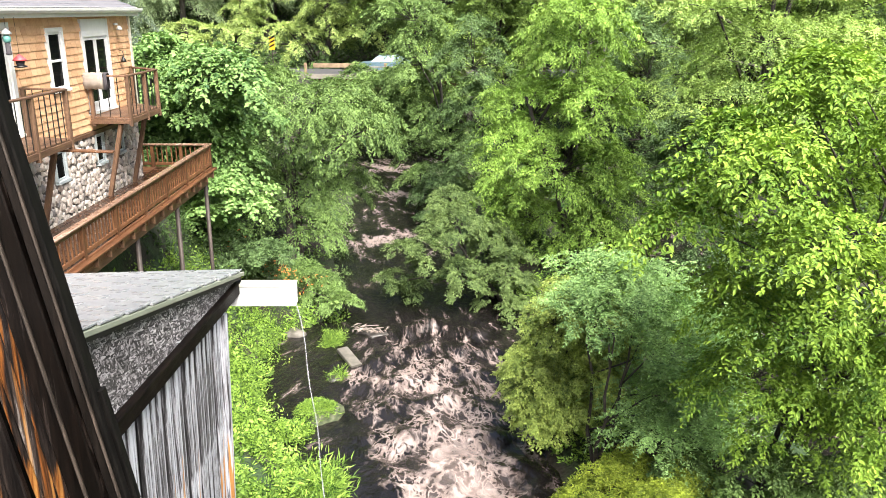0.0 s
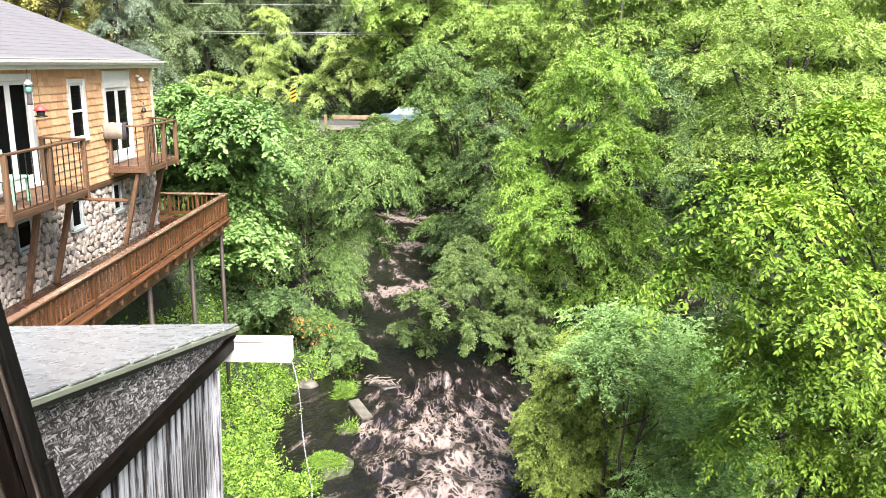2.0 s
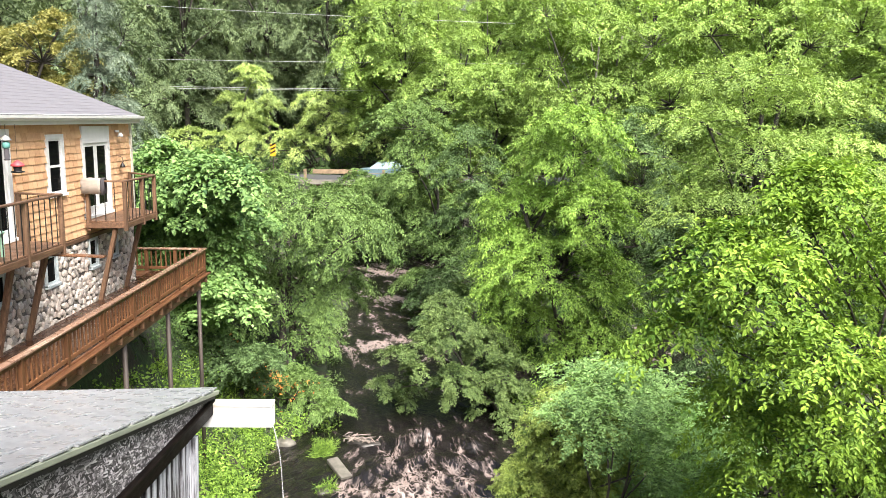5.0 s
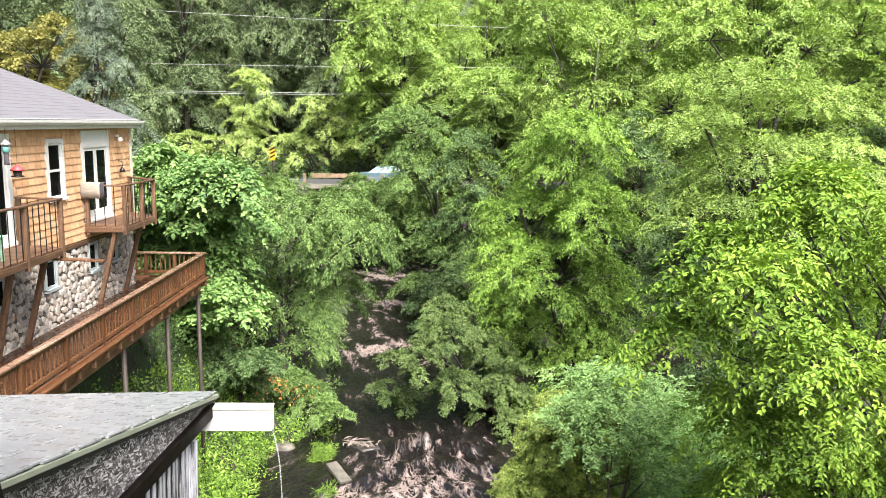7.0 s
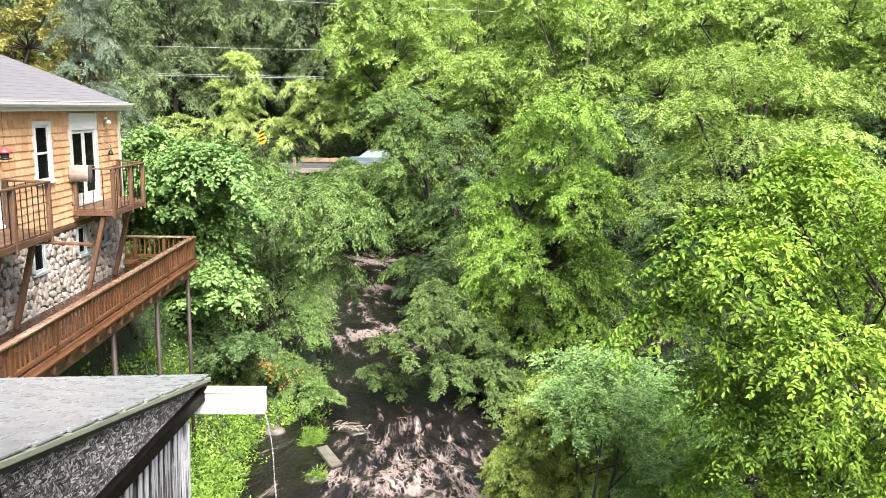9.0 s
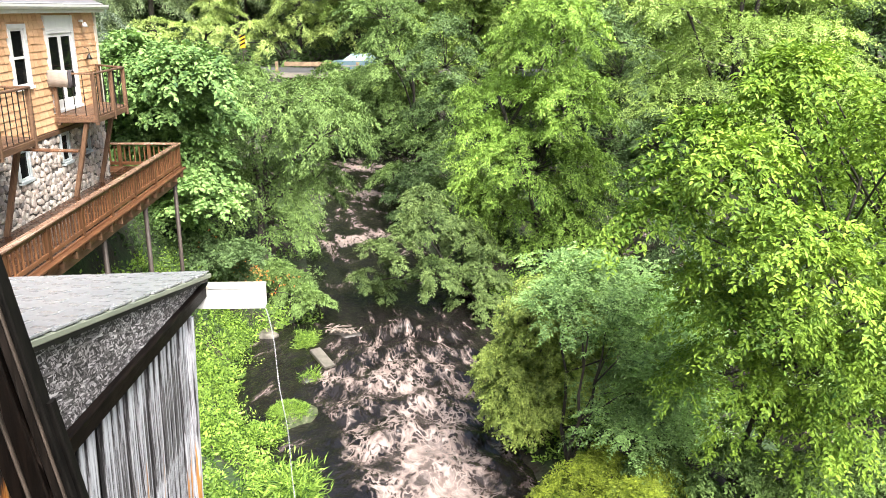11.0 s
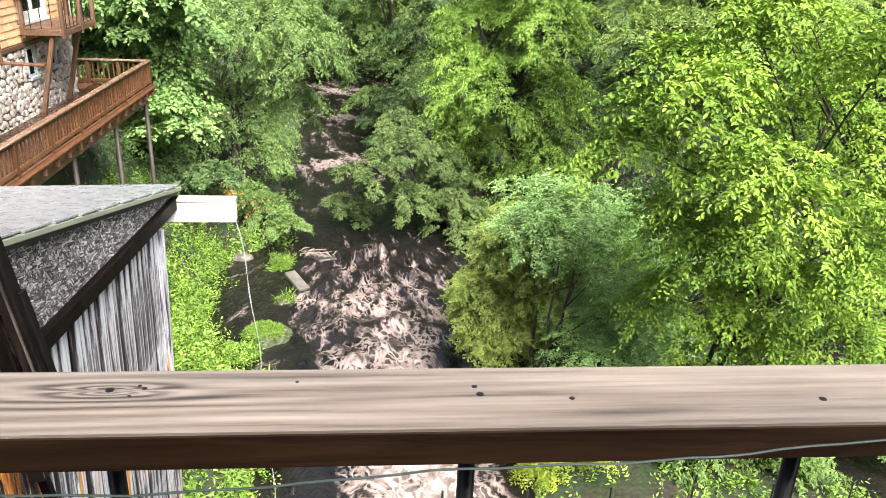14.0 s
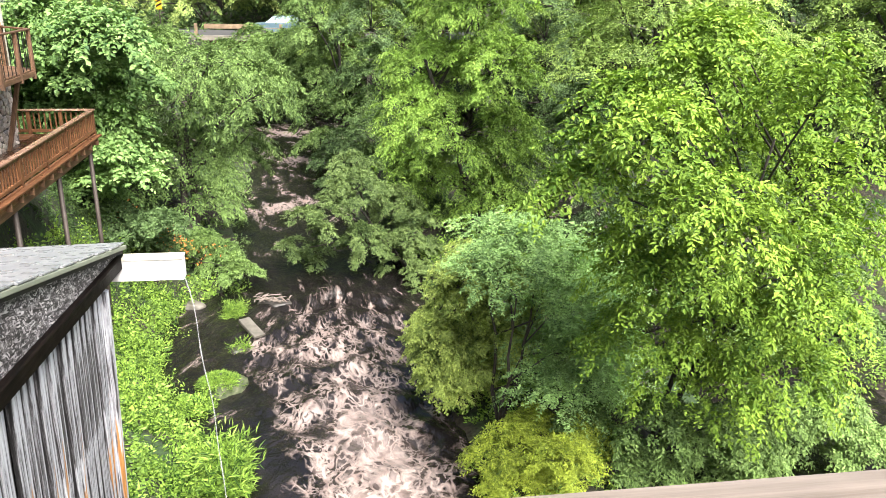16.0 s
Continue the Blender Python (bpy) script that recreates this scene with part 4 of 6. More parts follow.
part("jar", lathe([(0.06, 0.0), (0.075, 0.1)], (FX, FY, 9.22)), M["dark_cloth"], fd, smooth=True)
part("tray", lathe([(0.05, 0.0), (0.11, 0.01), (0.11, 0.03), (0.05, 0.04)], (FX, FY, 9.2)), M["black_metal"], fd, smooth=True)
lamp = thing("wall_lamp", (XW + 0.02, 20.0, 9.75), "small white outdoor floodlight under the eaves", "lamp")
part("base", lathe([(0.05, 0), (0.05, 0.05)], (XW + 0.06, 20.0, 9.83)), M["white_paint"], lamp)
part("head", lathe([(0.03, 0.1), (0.06, 0.05), (0.07, 0.0)], (XW + 0.12, 20.05, 9.72)), M["white_paint"], lamp, smooth=True)
orn = thing("wall_ornament", (XW + 0.04, 20.15, 8.95), "small dark metal bell hung on the shingles", "ornament")
part("bracket", tube([(XW + 0.0, 20.15, 9.25), (XW + 0.1, 20.15, 9.22), (XW + 0.12, 20.15, 9.1)], [0.008] * 3, 5), M["black_metal"], orn)
part("bell", lathe([(0.07, 0), (0.06, 0.04), (0.03, 0.1), (0.01, 0.13)], (XW + 0.1, 20.15, 8.97)), M["black_metal"], orn, smooth=True)

# chair on the nearer balcony
ch = thing("garden_chair", (XW + 0.45, 13.2, 7.92), "pale green moulded plastic chair on the balcony", "chair")
part("backrest", join(*[beam((XW + 0.25 + 0.08 * math.cos(a), 13.2 + 0.24 * math.sin(a), 8.3), (XW + 0.2 + 0.08 * math.cos(a), 13.2 + 0.26 * math.sin(a), 8.85 - 0.12 * abs(math.sin(a))), 0.11, 0.03, 0.008) for a in (-1.2, -0.8, -0.4, 0, 0.4, 0.8, 1.2)]), M["green_plastic"], ch)
part("seat", box(XW + 0.22, XW + 0.7, 12.95, 13.45, 8.3, 8.35, 0.015), M["green_plastic"], ch)
for x, y in ((0.26, 12.98), (0.26, 13.42), (0.66, 12.98), (0.66, 13.42)):
    part("leg", beam((XW + x, y, 7.92), (XW + x, y, 8.31), 0.05, 0.05, 0.01), M["green_plastic"], ch)

# ---- walkway deck along the house ----
XD, YA, YE, DZ = -5.93, 7.5, 21.8, 6.05
deck = thing("walkway_deck", (-6.7, 14.6, 5.7), "wet reddish-brown timber walkway with slatted railing", "deck")
for i in range(11):
    x = XW + 0.10 + (XD - 0.02 - XW - 0.10) * (i + 0.5) / 11
    part("floor_board", box(x - 0.065, x + 0.065, YA, YE, DZ - 0.04, DZ - 0.004 * (i % 2)), M["wet_deck"], deck)
part("rim_board", box(XD - 0.02, XD + 0.03, YA, YE + 0.03, DZ - 0.24, DZ + 0.0), M["deck_wood"], deck)
part("outer_ledge", box(XD + 0.03, XD + 0.14, YA, YE + 0.1, DZ - 0.08, DZ - 0.04), M["deck_wood"], deck)
part("handrail", beam((XD, YA, 6.658), (XD, YE + 0.06, 6.668), 0.14, 0.036), M["deck_rail_sheen"], deck, "wide wet top rail")
part("upper_rail", beam((XD, YA, 6.60), (XD, YE, 6.60), 0.04, 0.08), M["deck_wood"], deck)
part("lower_rail", beam((XD, YA, 6.14), (XD, YE, 6.14), 0.04, 0.08), M["deck_wood"], deck)
part("end_handrail", beam((XD - 0.07, YE, 6.668), (XW - 0.5, YE, 6.668), 0.14, 0.04), M["deck_rail_sheen"], deck)
part("end_lower_rail", beam((XD - 0.03, YE, 6.14), (XW - 0.5, YE, 6.14), 0.04, 0.08), M["deck_wood"], deck)
part("end_joist", box(XW - 0.5, XD - 0.02, YE - 0.02, YE + 0.03, DZ - 0.24, DZ), M["deck_wood"], deck)
part("end_floor", box(XW - 0.5, XW + 0.09, Y1 + 0.05, YE - 0.02, DZ - 0.04, DZ - 0.002), M["deck_wood"], deck)
bal_mesh = mesh_of("baluster", *beam((0, 0, -0.26), (0, 0, 0.26), 0.034, 0.034, 0.005), M["deck_upright"])
post_mesh = mesh_of("post", *beam((0, 0, -0.46), (0, 0, 0.30), 0.09, 0.09, 0.008), M["deck_upright"])
y, i = YA + 0.05, 0
while y < YE - 0.05:
    if i % 10 == 0:
        shared("post", post_mesh, (XD - 0.01, y, 6.35), deck)
    else:
        shared("baluster", bal_mesh, (XD, y, 6.35), deck)
    y += 0.15
    i += 1
shared("post", post_mesh, (XD - 0.01, YE, 6.35), deck)
for i in range(1, 15):
    x = XD - i * 0.13
    shared("post" if i in (6, 12) else "baluster", post_mesh if i in (6, 12) else bal_mesh, (x, YE, 6.35), deck)
for i in range(24):
    y = YA + 0.3 + i * 0.6
    part("joist", beam((XW + 0.05, y, DZ - 0.16), (XD + 0.12, y, DZ - 0.16), 0.045, 0.2), M["grey_wood_y"], deck)
part("girder", box(XD - 0.2, XD - 0.1, YA, YE, DZ - 0.48, DZ - 0.27), M["grey_wood_y"], deck)
for y in (10.5, 13.6, 16.36, 19.1, 21.68):
    gz = float(ground_z(XD - 0.12, y))
    part("support_post", tube([(XD - 0.15, y, gz - 0.2), (XD - 0.15, y, DZ - 0.46)], [0.055, 0.055], 10), M["grey_metal"], deck, "grey steel support post", smooth=True)

# ---- shed with a lean-to roof, next to the porch ----
XS, YS0, YS1 = -1.24, 1.9, 5.02
shed = thing("shed", (-2.6, 3.4, 4.0), "old lean-to shed with flaking white boards", "shed")


def shed_roof_z(y, x=XS):
    return 8.588 + (5.27 - y) * 0.243 + 0.025 * (x - XS)


def beam_z(y):
    return 8.51 + (4.8 - y) * 0.07


part("frame_wall", join(box(-4.0, XS - 0.3, YS1 - 0.1, YS1 - 0.05, 3.0, 8.45, 0.001), box(XS - 0.36, XS - 0.3, YS0, YS1 - 0.1, 3.0, 8.4, 0.001)), M["siding"], shed)
bw = 0.082
nb = int((YS1 - YS0) / bw)
for i in range(nb):
    y = YS0 + (i + 0.5) * bw
    pr = random.uniform(-0.014, 0.014)
    part("board", beam((XS + pr - 0.02 - 0.17, y, 3.0), (XS + pr - 0.02, y, beam_z(y)), bw - random.uniform(0.010, 0.026), 0.03, 0.004, up=(1, 0, 0)), M["flaking"], shed)
for i in range(30):
    x = XS - 0.04 - i * 0.09
    part("board", beam((x - 0.17, YS1 - 0.01, 3.0), (x, YS1 - 0.01, 8.42), 0.085, 0.03, 0.004, up=(0, 1, 0)), M["flaking"], shed)
part("corner_board", beam((XS - 0.165, YS1 + 0.005, 3.0), (XS + 0.012, YS1 + 0.005, 8.40), 0.05, 0.045, 0.004, up=(1, 0, 0)), M["flaking"], shed)
part("beam", beam((XS + 0.015, YS0, beam_z(YS0)), (XS + 0.015, 5.33, beam_z(5.33)), 0.10, 0.085, 0.008), M["dark_beam"], shed, "dark stained beam under the gable")
gz0, gz1 = shed_roof_z(YS0) - 0.05, shed_roof_z(5.27) - 0.05
vs = [(x, y, z) for x in (XS + 0.03, XS + 0.012) for y, z in ((YS0, beam_z(YS0) + 0.04), (5.30, min(beam_z(5.3) + 0.04, gz1 - 0.01)), (5.30, gz1), (YS0, gz0))]
part("gable_panel", (vs, [[0, 1, 2, 3], [7, 6, 5, 4], [0, 4, 5, 1], [1, 5, 6, 2], [2, 6, 7, 3], [3, 7, 4, 0]]), M["osb"], shed, "weathered grey strand-board gable infill")
part("drip_trim", beam((XS + 0.082, YS0, shed_roof_z(YS0) - 0.010), (XS + 0.082, 5.31, shed_roof_z(5.31) - 0.010), 0.02, 0.026, 0.004), M["green_trim"], shed, "grey-green roof edge trim")
sr = part("roof_deck", ([(x, y, shed_roof_z(y, x) - d) for d in (0.0, 0.05) for x, y in ((-4.2, YS0), (XS + 0.07, YS0), (XS + 0.07, 5.3), (-4.2, 5.3))],
                        [[0, 1, 2, 3], [7, 6, 5, 4], [0, 4, 5, 1], [1, 5, 6, 2], [2, 6, 7, 3], [3, 7, 4, 0]]), M["siding"], shed)
sh_mesh = [mesh_of("roof_shingle", *box(-w / 2, w / 2, -0.115, 0.085, -0.004, 0.006, 0.002), M["shed_shingle"]) for w in (0.29, 0.31, 0.325)]
pitch = math.atan(0.243)
half = mesh_of("roof_shingle", *box(-0.0775, 0.0775, -0.115, 0.085, -0.004, 0.006, 0.002), M["shed_shingle"])
for r in range(26):
    y = 5.24 - r * 0.132
    x = XS + 0.094 - random.uniform(0, 0.006)
    for c in range(10):
        w = 0.155 if (c == 0 and r % 2) else 0.318
        shared("roof_shingle", half if w < 0.2 else sh_mesh[(r * 7 + c * 3) % 2], (x - w / 2, y, shed_roof_z(y, x - w / 2) + 0.009 + random.uniform(0, 0.002)), shed, (-pitch + 0.02, -0.025, random.uniform(-0.006, 0.006)))
        x -= w

# white trough at the shed's eaves and the water that runs out of it
tr = thing("trough", (-1.02, 5.3, 8.36), "white wooden trough box at the shed eaves", "trough")
part("front_board", box(-1.27, -0.815, 5.262, 5.28, 8.36, 8.496, 0.003), M["white_paint"], tr)
part("back_board", box(-1.27, -0.815, 5.325, 5.343, 8.36, 8.496, 0.003), M["white_paint"], tr)
part("floor", box(-1.27, -0.815, 5.28, 5.325, 8.36, 8.375, 0.003), M["white_paint"], tr)
part("lid", box(-1.27, -0.812, 5.256, 5.348, 8.496, 8.51, 0.003), M["cream_paint"], tr, "cream painted lid")
pts, rad = [], []
for i in range(90):
    f = i / 89
    drop = 8.9 * f
    pts.append((-0.82 + 0.17 * (1 - math.exp(-drop / 1.1)) + 0.006 * math.sin(i * 0.9), 5.3 + 0.02 * math.sin(i * 0.7), 8.36 - drop))
    rad.append(0.004 + 0.004 * f + 0.002 * math.sin(i * 2.1) * math.cos(i * 0.7))
single("water_stream", tube(pts, rad, 6), M["jet"], "thin stream of water falling from the trough", "water", smooth=True)

# ---- porch where the view is taken from ----
porch = thing("porch", (0.0, 0.2, 8.7), "old timber porch with a plank railing and wire mesh", "porch")
for i in range(17):
    part("floor_board", box(-1.9, 3.0, -1.4 + i * 0.15, -1.4 + i * 0.15 + 0.143, 8.62, 8.66), M["grey_wood_y"], porch)
part("rim_beam", box(-1.9, 3.0, 1.08, 1.16, 8.4, 8.62), M["dark_beam"], porch)
# unseen wall added behind the view, tall enough to keep sun off the rail front
part("back_wall", box(-1.9, 3.0, -1.55, -1.42, -0.5, 13.0), M["siding"], porch)
for x in (-1.8, 2.9):
    part("pier", box(x - 0.12, x + 0.12, 0.9, 1.14, -1.2, 8.62), M["dark_beam"], porch)
for kx, ky, kr in ((-0.131, 1.136, 0.002), (-0.125, 1.131, 0.0025), (-0.136, 1.118, 0.002), (0.2, 1.114, 0.004), (0.196, 1.128, 0.003), (0.29, 1.105, 0.003), (0.544, 1.098, 0.004), (0.02, 1.14, 0.002)):
    part("nail_hole", lathe([(kr, -0.004), (kr, 0.0008), (kr * 0.5, 0.0012)], (kx, ky, 9.7395), 8), M["black_metal"], porch, "dark nail hole or knot")
part("knot", lathe([(0.005, -0.004), (0.0045, 0.0008), (0.002, 0.0012)], (-0.157, 1.129, 9.7395), 8), M["black_metal"], porch, "dark open knot")
part("handrail", box(-1.25, 2.2, 1.058, 1.163, 9.704, 9.740, 0.003), M["rail_wood"], porch, "pale weathered plank handrail")
part("rail_side", box(-1.25, 2.2, 1.0545, 1.0575, 9.703, 9.7372, 0.001), M["rail_side"], porch, "wet side of the handrail, shade in its dark colour")
part("rail_post", beam((0.76, 1.05, 8.66), (0.70, 1.05, 9.695), 0.07, 0.05, 0.006), M["deck_upright"], porch, "reddish rail post")
for i in range(-2, 5):
    x = 0.19 + i * 0.345
    part("baluster", tube([(x, 1.11, 8.7), (x, 1.11, 9.704)], [0.009, 0.009], 8), M["black_metal"], porch, smooth=True)
wires = []
for i in range(40):
    x = -1.2 + i * 0.08
    wires.append(tube([(x + 0.01 * math.sin(i), 1.065, 8.8), (x + 0.006 * math.sin(i * 3), 1.05, 9.2), (x, 1.045, 9.68)], [0.0011] * 3, 4))
for j in range(9):
    z = 8.86 + j * 0.095
    wires.append(tube([(-1.2 + 0.1 * i, 1.052 + 0.004 * math.sin(i + j), z + 0.006 * math.sin(i * 1.3 + j * 2)) for i in range(33)], [0.0011] * 33, 4))
part("mesh_wire", join(*wires), M["wire"], porch, "dark welded wire mesh", kind="stuff")
part("tie_wire", tube([(-1.2 + 0.03 * i, 1.046 - 0.003 * math.sin(i * 0.4), 9.689 + 0.038 * min(1.0, max(0.0, (-1.25 + 0.03 * i) / 0.5)) + 0.004 * math.sin(i * 0.31) + 0.0012 * math.sin(i * 1.7)) for i in range(108)], [0.0013] * 108, 5), M["wire"], porch, "twisted green tie wire")
for ph in (0.0, math.pi):
    part("loose_wire", tube([(0.66 + 0.0075 * i, 1.17 + 0.001 * i + 0.0025 * math.cos(i * 0.8 + ph), 9.675 + 0.0032 * i + 0.0025 * math.sin(i * 0.8 + ph)) for i in range(60)], [0.0014] * 60, 5), M["wire"], porch)

# leaning dark timber screen at the porch's end
scr = thing("timber_screen", (-0.9, 2.3, 9.0), "dark stained leaning timber screen with worn orange patches", "screen")
SL = -0.165


def screen_board(x, w, d, z0, z1, y, mat, name, label=""):
    """A board of the leaning screen; x is its right edge at z = 9.09."""
    xm = x + 0.01 - w / 2
    part(name, beam((xm + SL * (z0 - 9.09), y, z0), (xm + SL * (z1 - 9.09), y, z1), w, d, 0.004, up=(0, 1, 0)), mat, scr, label)


screen_board(-0.765, 0.016, 0.03, 8.95, 9.28, 2.31, M["black_paint"], "edge_strip", "black edge strip")
screen_board(-0.778, 0.016, 0.05, 8.95, 11.2, 2.30, M["black_paint"], "edge_strip", "black edge strip")
screen_board(-0.795, 0.005, 0.052, 8.95, 11.2, 2.296, M["worn_lit_edge"], "trim_edge", "pale worn edge, edge light in its colour")
screen_board(-0.801, 0.026, 0.046, 8.94, 11.2, 2.30, M["grey_trim"], "trim_board", "grey-brown trim board")
# solid black strip added to stand for the dark gap between two boards
screen_board(-0.828, 0.012, 0.03, 8.9, 11.2, 2.32, M["black_paint"], "edge_strip", "black strip for the dark gap between boards")
screen_board(-0.841, 0.042, 0.05, 8.86, 11.2, 2.305, M["dark_wood"], "trim_board", "dark stained trim board")
screen_board(-0.884, 0.006, 0.052, 8.86, 11.2, 2.30, M["worn_lit_edge"], "trim_edge", "pale worn edge, edge light in its colour")
screen_board(-0.891, 0.052, 0.04, 8.7, 11.2, 2.315, M["dark_wood"], "plank")
for i in range(6):
    wd = (0.045, 0.052, 0.040, 0.048)[i % 4]
    top = (11.2, 9.52, 11.2, 9.36, 11.2)[i % 5]
    screen_board(-0.945 - i * 0.043, wd, 0.024, 8.2, top, 2.335 + 0.014 * (i % 3), M["burnt_wood"], "plank", "charred plank worn to orange wood")
screen_board(-0.94, 0.29, 0.02, 8.2, 11.2, 2.39, M["black_paint"], "backing", "black backing board")

# ---- bridge and road ----
road = single("road", box(-120, 120, 58.6, 66.2, 5.42, 5.55, 0.01), M["asphalt"], "grey asphalt road over the river", "road", kind="structure")
br = thing("bridge", (-2.6, 62.4, 4.4), "small road bridge with rusty girders", "bridge")
for y in (58.7, 61.0, 63.6, 66.0):
    part("girder", join(box(-9, 4, y - 0.15, y + 0.15, 5.34, 5.40), box(-9, 4, y - 0.02, y + 0.02, 4.6, 5.34), box(-9, 4, y - 0.15, y + 0.15, 4.54, 4.6)), M["rust"], br, "rusty steel girder")
part("kerb", box(-9.2, 4.2, 58.3, 58.75, 5.40, 5.72, 0.03), M["concrete"], br)
for x0, x1 in ((-9.6, -8.2), (3.0, 4.4)):
    part("abutment", box(x0, x1, 58.3, 66.5, -1.5, 4.53, 0.03), M["concrete"], br, "stained concrete abutment")
gr = thing("guard_rail", (-6, 58.4, 5.7), "weathered timber guard rail along the bridge", "guard rail")
part("rail", box(-8.2, -5.2, 58.3, 58.5, 6.2, 6.5, 0.02), M["guard_wood"], gr)
part("rail", box(-5.1, 9.0, 58.32, 58.42, 5.9, 6.02, 0.02), M["concrete"], gr, "thin pale metal rail")
part("rail", box(-5.1, 9.0, 58.32, 58.42, 6.2, 6.28, 0.02), M["concrete"], gr, "thin pale metal rail")
for i in range(7):
    x = -8.8 + i * 2.9
    part("post", box(x - 0.1, x + 0.1, 58.5, 58.7, 5.5, 6.5, 0.01), M["guard_wood"], gr)
sg = thing("hazard_marker", (-11.0, 57.9, 5.4), "yellow and black striped hazard marker on a post", "sign")
part("post", box(-11.03, -10.97, 57.93, 57.98, 5.0, 8.3, 0.004), M["grey_metal"], sg)
plate = part("plate", box(-11.19, -10.81, 57.88, 57.91, 7.45, 8.33, 0.004), M["yellow_sheet"], sg)
for i in range(3):
    z = 7.58 + i * 0.27
    part("stripe", ([(-11.185, 57.872, z), (-10.815, 57.872, z + 0.2), (-10.815, 57.872, z + 0.32), (-11.185, 57.872, z + 0.12), (-11.185, 57.878, z), (-10.815, 57.878, z + 0.2), (-10.815, 57.878, z + 0.32), (-11.185, 57.878, z + 0.12)],
                    [[0, 1, 2, 3], [7, 6, 5, 4], [0, 4, 5, 1], [1, 5, 6, 2], [2, 6, 7, 3], [3, 7, 4, 0]]), M["black_metal"], sg)
car = thing("car", (-3.0, 60.6, 5.55), "pale blue-grey car on the bridge, mostly behind leaves", "car")
prof = [(-2.1, 0.35), (-2.15, 0.75), (-1.9, 0.9), (-1.2, 0.95), (-0.6, 1.4), (0.9, 1.42), (1.6, 0.98), (2.1, 0.9), (2.15, 0.4)]
vs = [(-3.0 + a, 60.6 + s * (0.85 if b < 1 else 0.65), 5.55 + b) for s in (-1, 1) for a, b in prof]
npf = len(prof)
part("body", (vs, [list(range(npf)), list(range(2 * npf - 1, npf - 1, -1))] + [[i, npf + i, npf + (i + 1) % npf, (i + 1) % npf] for i in range(npf)]), M["car_paint"], car)
part("side_window", ([(-3.0 + a, 59.86 - 0.01 * s + (0.1 if b > 1.2 else 0), 5.55 + b) for s in (0, 1) for a, b in ((-1.0, 1.0), (-0.55, 1.36), (0.85, 1.36), (1.35, 1.0))], [[0, 1, 2, 3], [7, 6, 5, 4], [0, 4, 5, 1], [1, 5, 6, 2], [2, 6, 7, 3], [3, 7, 4, 0]]), M["glass"], car)
part("tail_light", box(-5.17, -5.0, 59.8, 60.1, 6.2, 6.38, 0.01), M["red_plastic"], car, "red tail light")
for a in (-1.35, 1.35):
    for s in (-0.8, 0.8):
        part("wheel", tube([(-3.0 + a, 60.6 + s - 0.1, 5.87), (-3.0 + a, 60.6 + s + 0.1, 5.87)], [0.32, 0.32], 16), M["rubber"], car, smooth=True)
# overhead lines beyond the road
for z, dz, lab in ((15.55, -0.2, "thin pale overhead cable"), (13.3, -0.15, "thin pale overhead cable"), (13.1, -0.1, "thin pale overhead cable"), (21.2, -1.6, "thin pale overhead cable, higher")):
    cab = []
    for i in range(25):
        f = i / 24
        cab.append((-62 + 80 * f, 67.5, z + dz * f * 2 - 1.0 * 4 * f * (1 - f) * 0.5))
    single("overhead_cable", tube(cab, [0.014] * 25, 5), M["cable"], lab, "cable", group="overhead cables")

# ---- things in the river ----
def boulder(name, at, size, label, mat, seed, cat="rock"):
    bm = bmesh.new()
    bmesh.ops.create_icosphere(bm, subdivisions=3, radius=1)
    for v in bm.verts:
        n = noise.fractal(v.co * 1.3 + Vector((seed, 0, 0)), 1.0, 2.0, 4) * 0.35
        v.co = Vector((v.co.x * size[0], v.co.y * size[1], max(-0.6, v.co.z) * size[2])) * (1 + n)
    vs, fs = [Vector(at) + v.co for v in bm.verts], [[v.index for v in f.verts] for f in bm.faces]
    bm.free()
    return single(name, (vs, fs), mat, label, cat, smooth=True)


boulder("boulder", (-2.98, 19.9, -0.66), (0.66, 0.5, 0.42), "grass-topped boulder standing in the river", M["mossy_rock"], 1)
boulder("boulder", (-4.6, 25.6, -0.58), (0.4, 0.3, 0.16), "pale wet rock at the bank", M["slab"], 2)
boulder("boulder", (-2.75, 22.2, -0.65), (0.3, 0.35, 0.18), "small rock with a tuft of grass", M["rock"], 3)
boulder("boulder", (-1.9, 25.7, -0.7), (0.7, 0.4, 0.2), "low rock with stranded driftwood", M["rock"], 4)
boulder("boulder", (7.4, 15.4, -0.1), (0.8, 0.6, 0.5), "dark mossy rock among the shrubs", M["rock"], 5)
boulder("boulder", (6.2, 14.2, -0.1), (0.5, 0.4, 0.4), "dark mossy rock among the shrubs", M["rock"], 6)
sl = single("concrete_slab", beam((-2.75, 23.95, -0.42), (-2.2, 23.05, -0.62), 0.38, 0.13, 0.02), M["slab"], "broken concrete slab tilted in the river", "slab")
rng0 = np.random.default_rng(5)
drift = thing("driftwood", (-1.9, 25.6, -0.5), "heap of pale broken driftwood on a rock", "driftwood")
for i in range(26):
    a = rng0.uniform(0, 3.1)
    c = Vector((-1.9 + rng0.normal(0, 0.35), 25.6 + rng0.normal(0, 0.2), -0.48 + rng0.uniform(0, 0.1)))
    d = Vector((math.cos(a), math.sin(a) * 0.6, rng0.normal(0, 0.1))) * rng0.uniform(0.1, 0.34)
    part("stick", tube([c - d, c + Vector((0, 0, 0.04)), c + d], [0.014, 0.022, 0.008], 6), M["driftwood"], drift)


# ---- trees and shrubs ----
def foot(x, y):
    return (x, y, float(ground_z(x, y)) - 0.05)


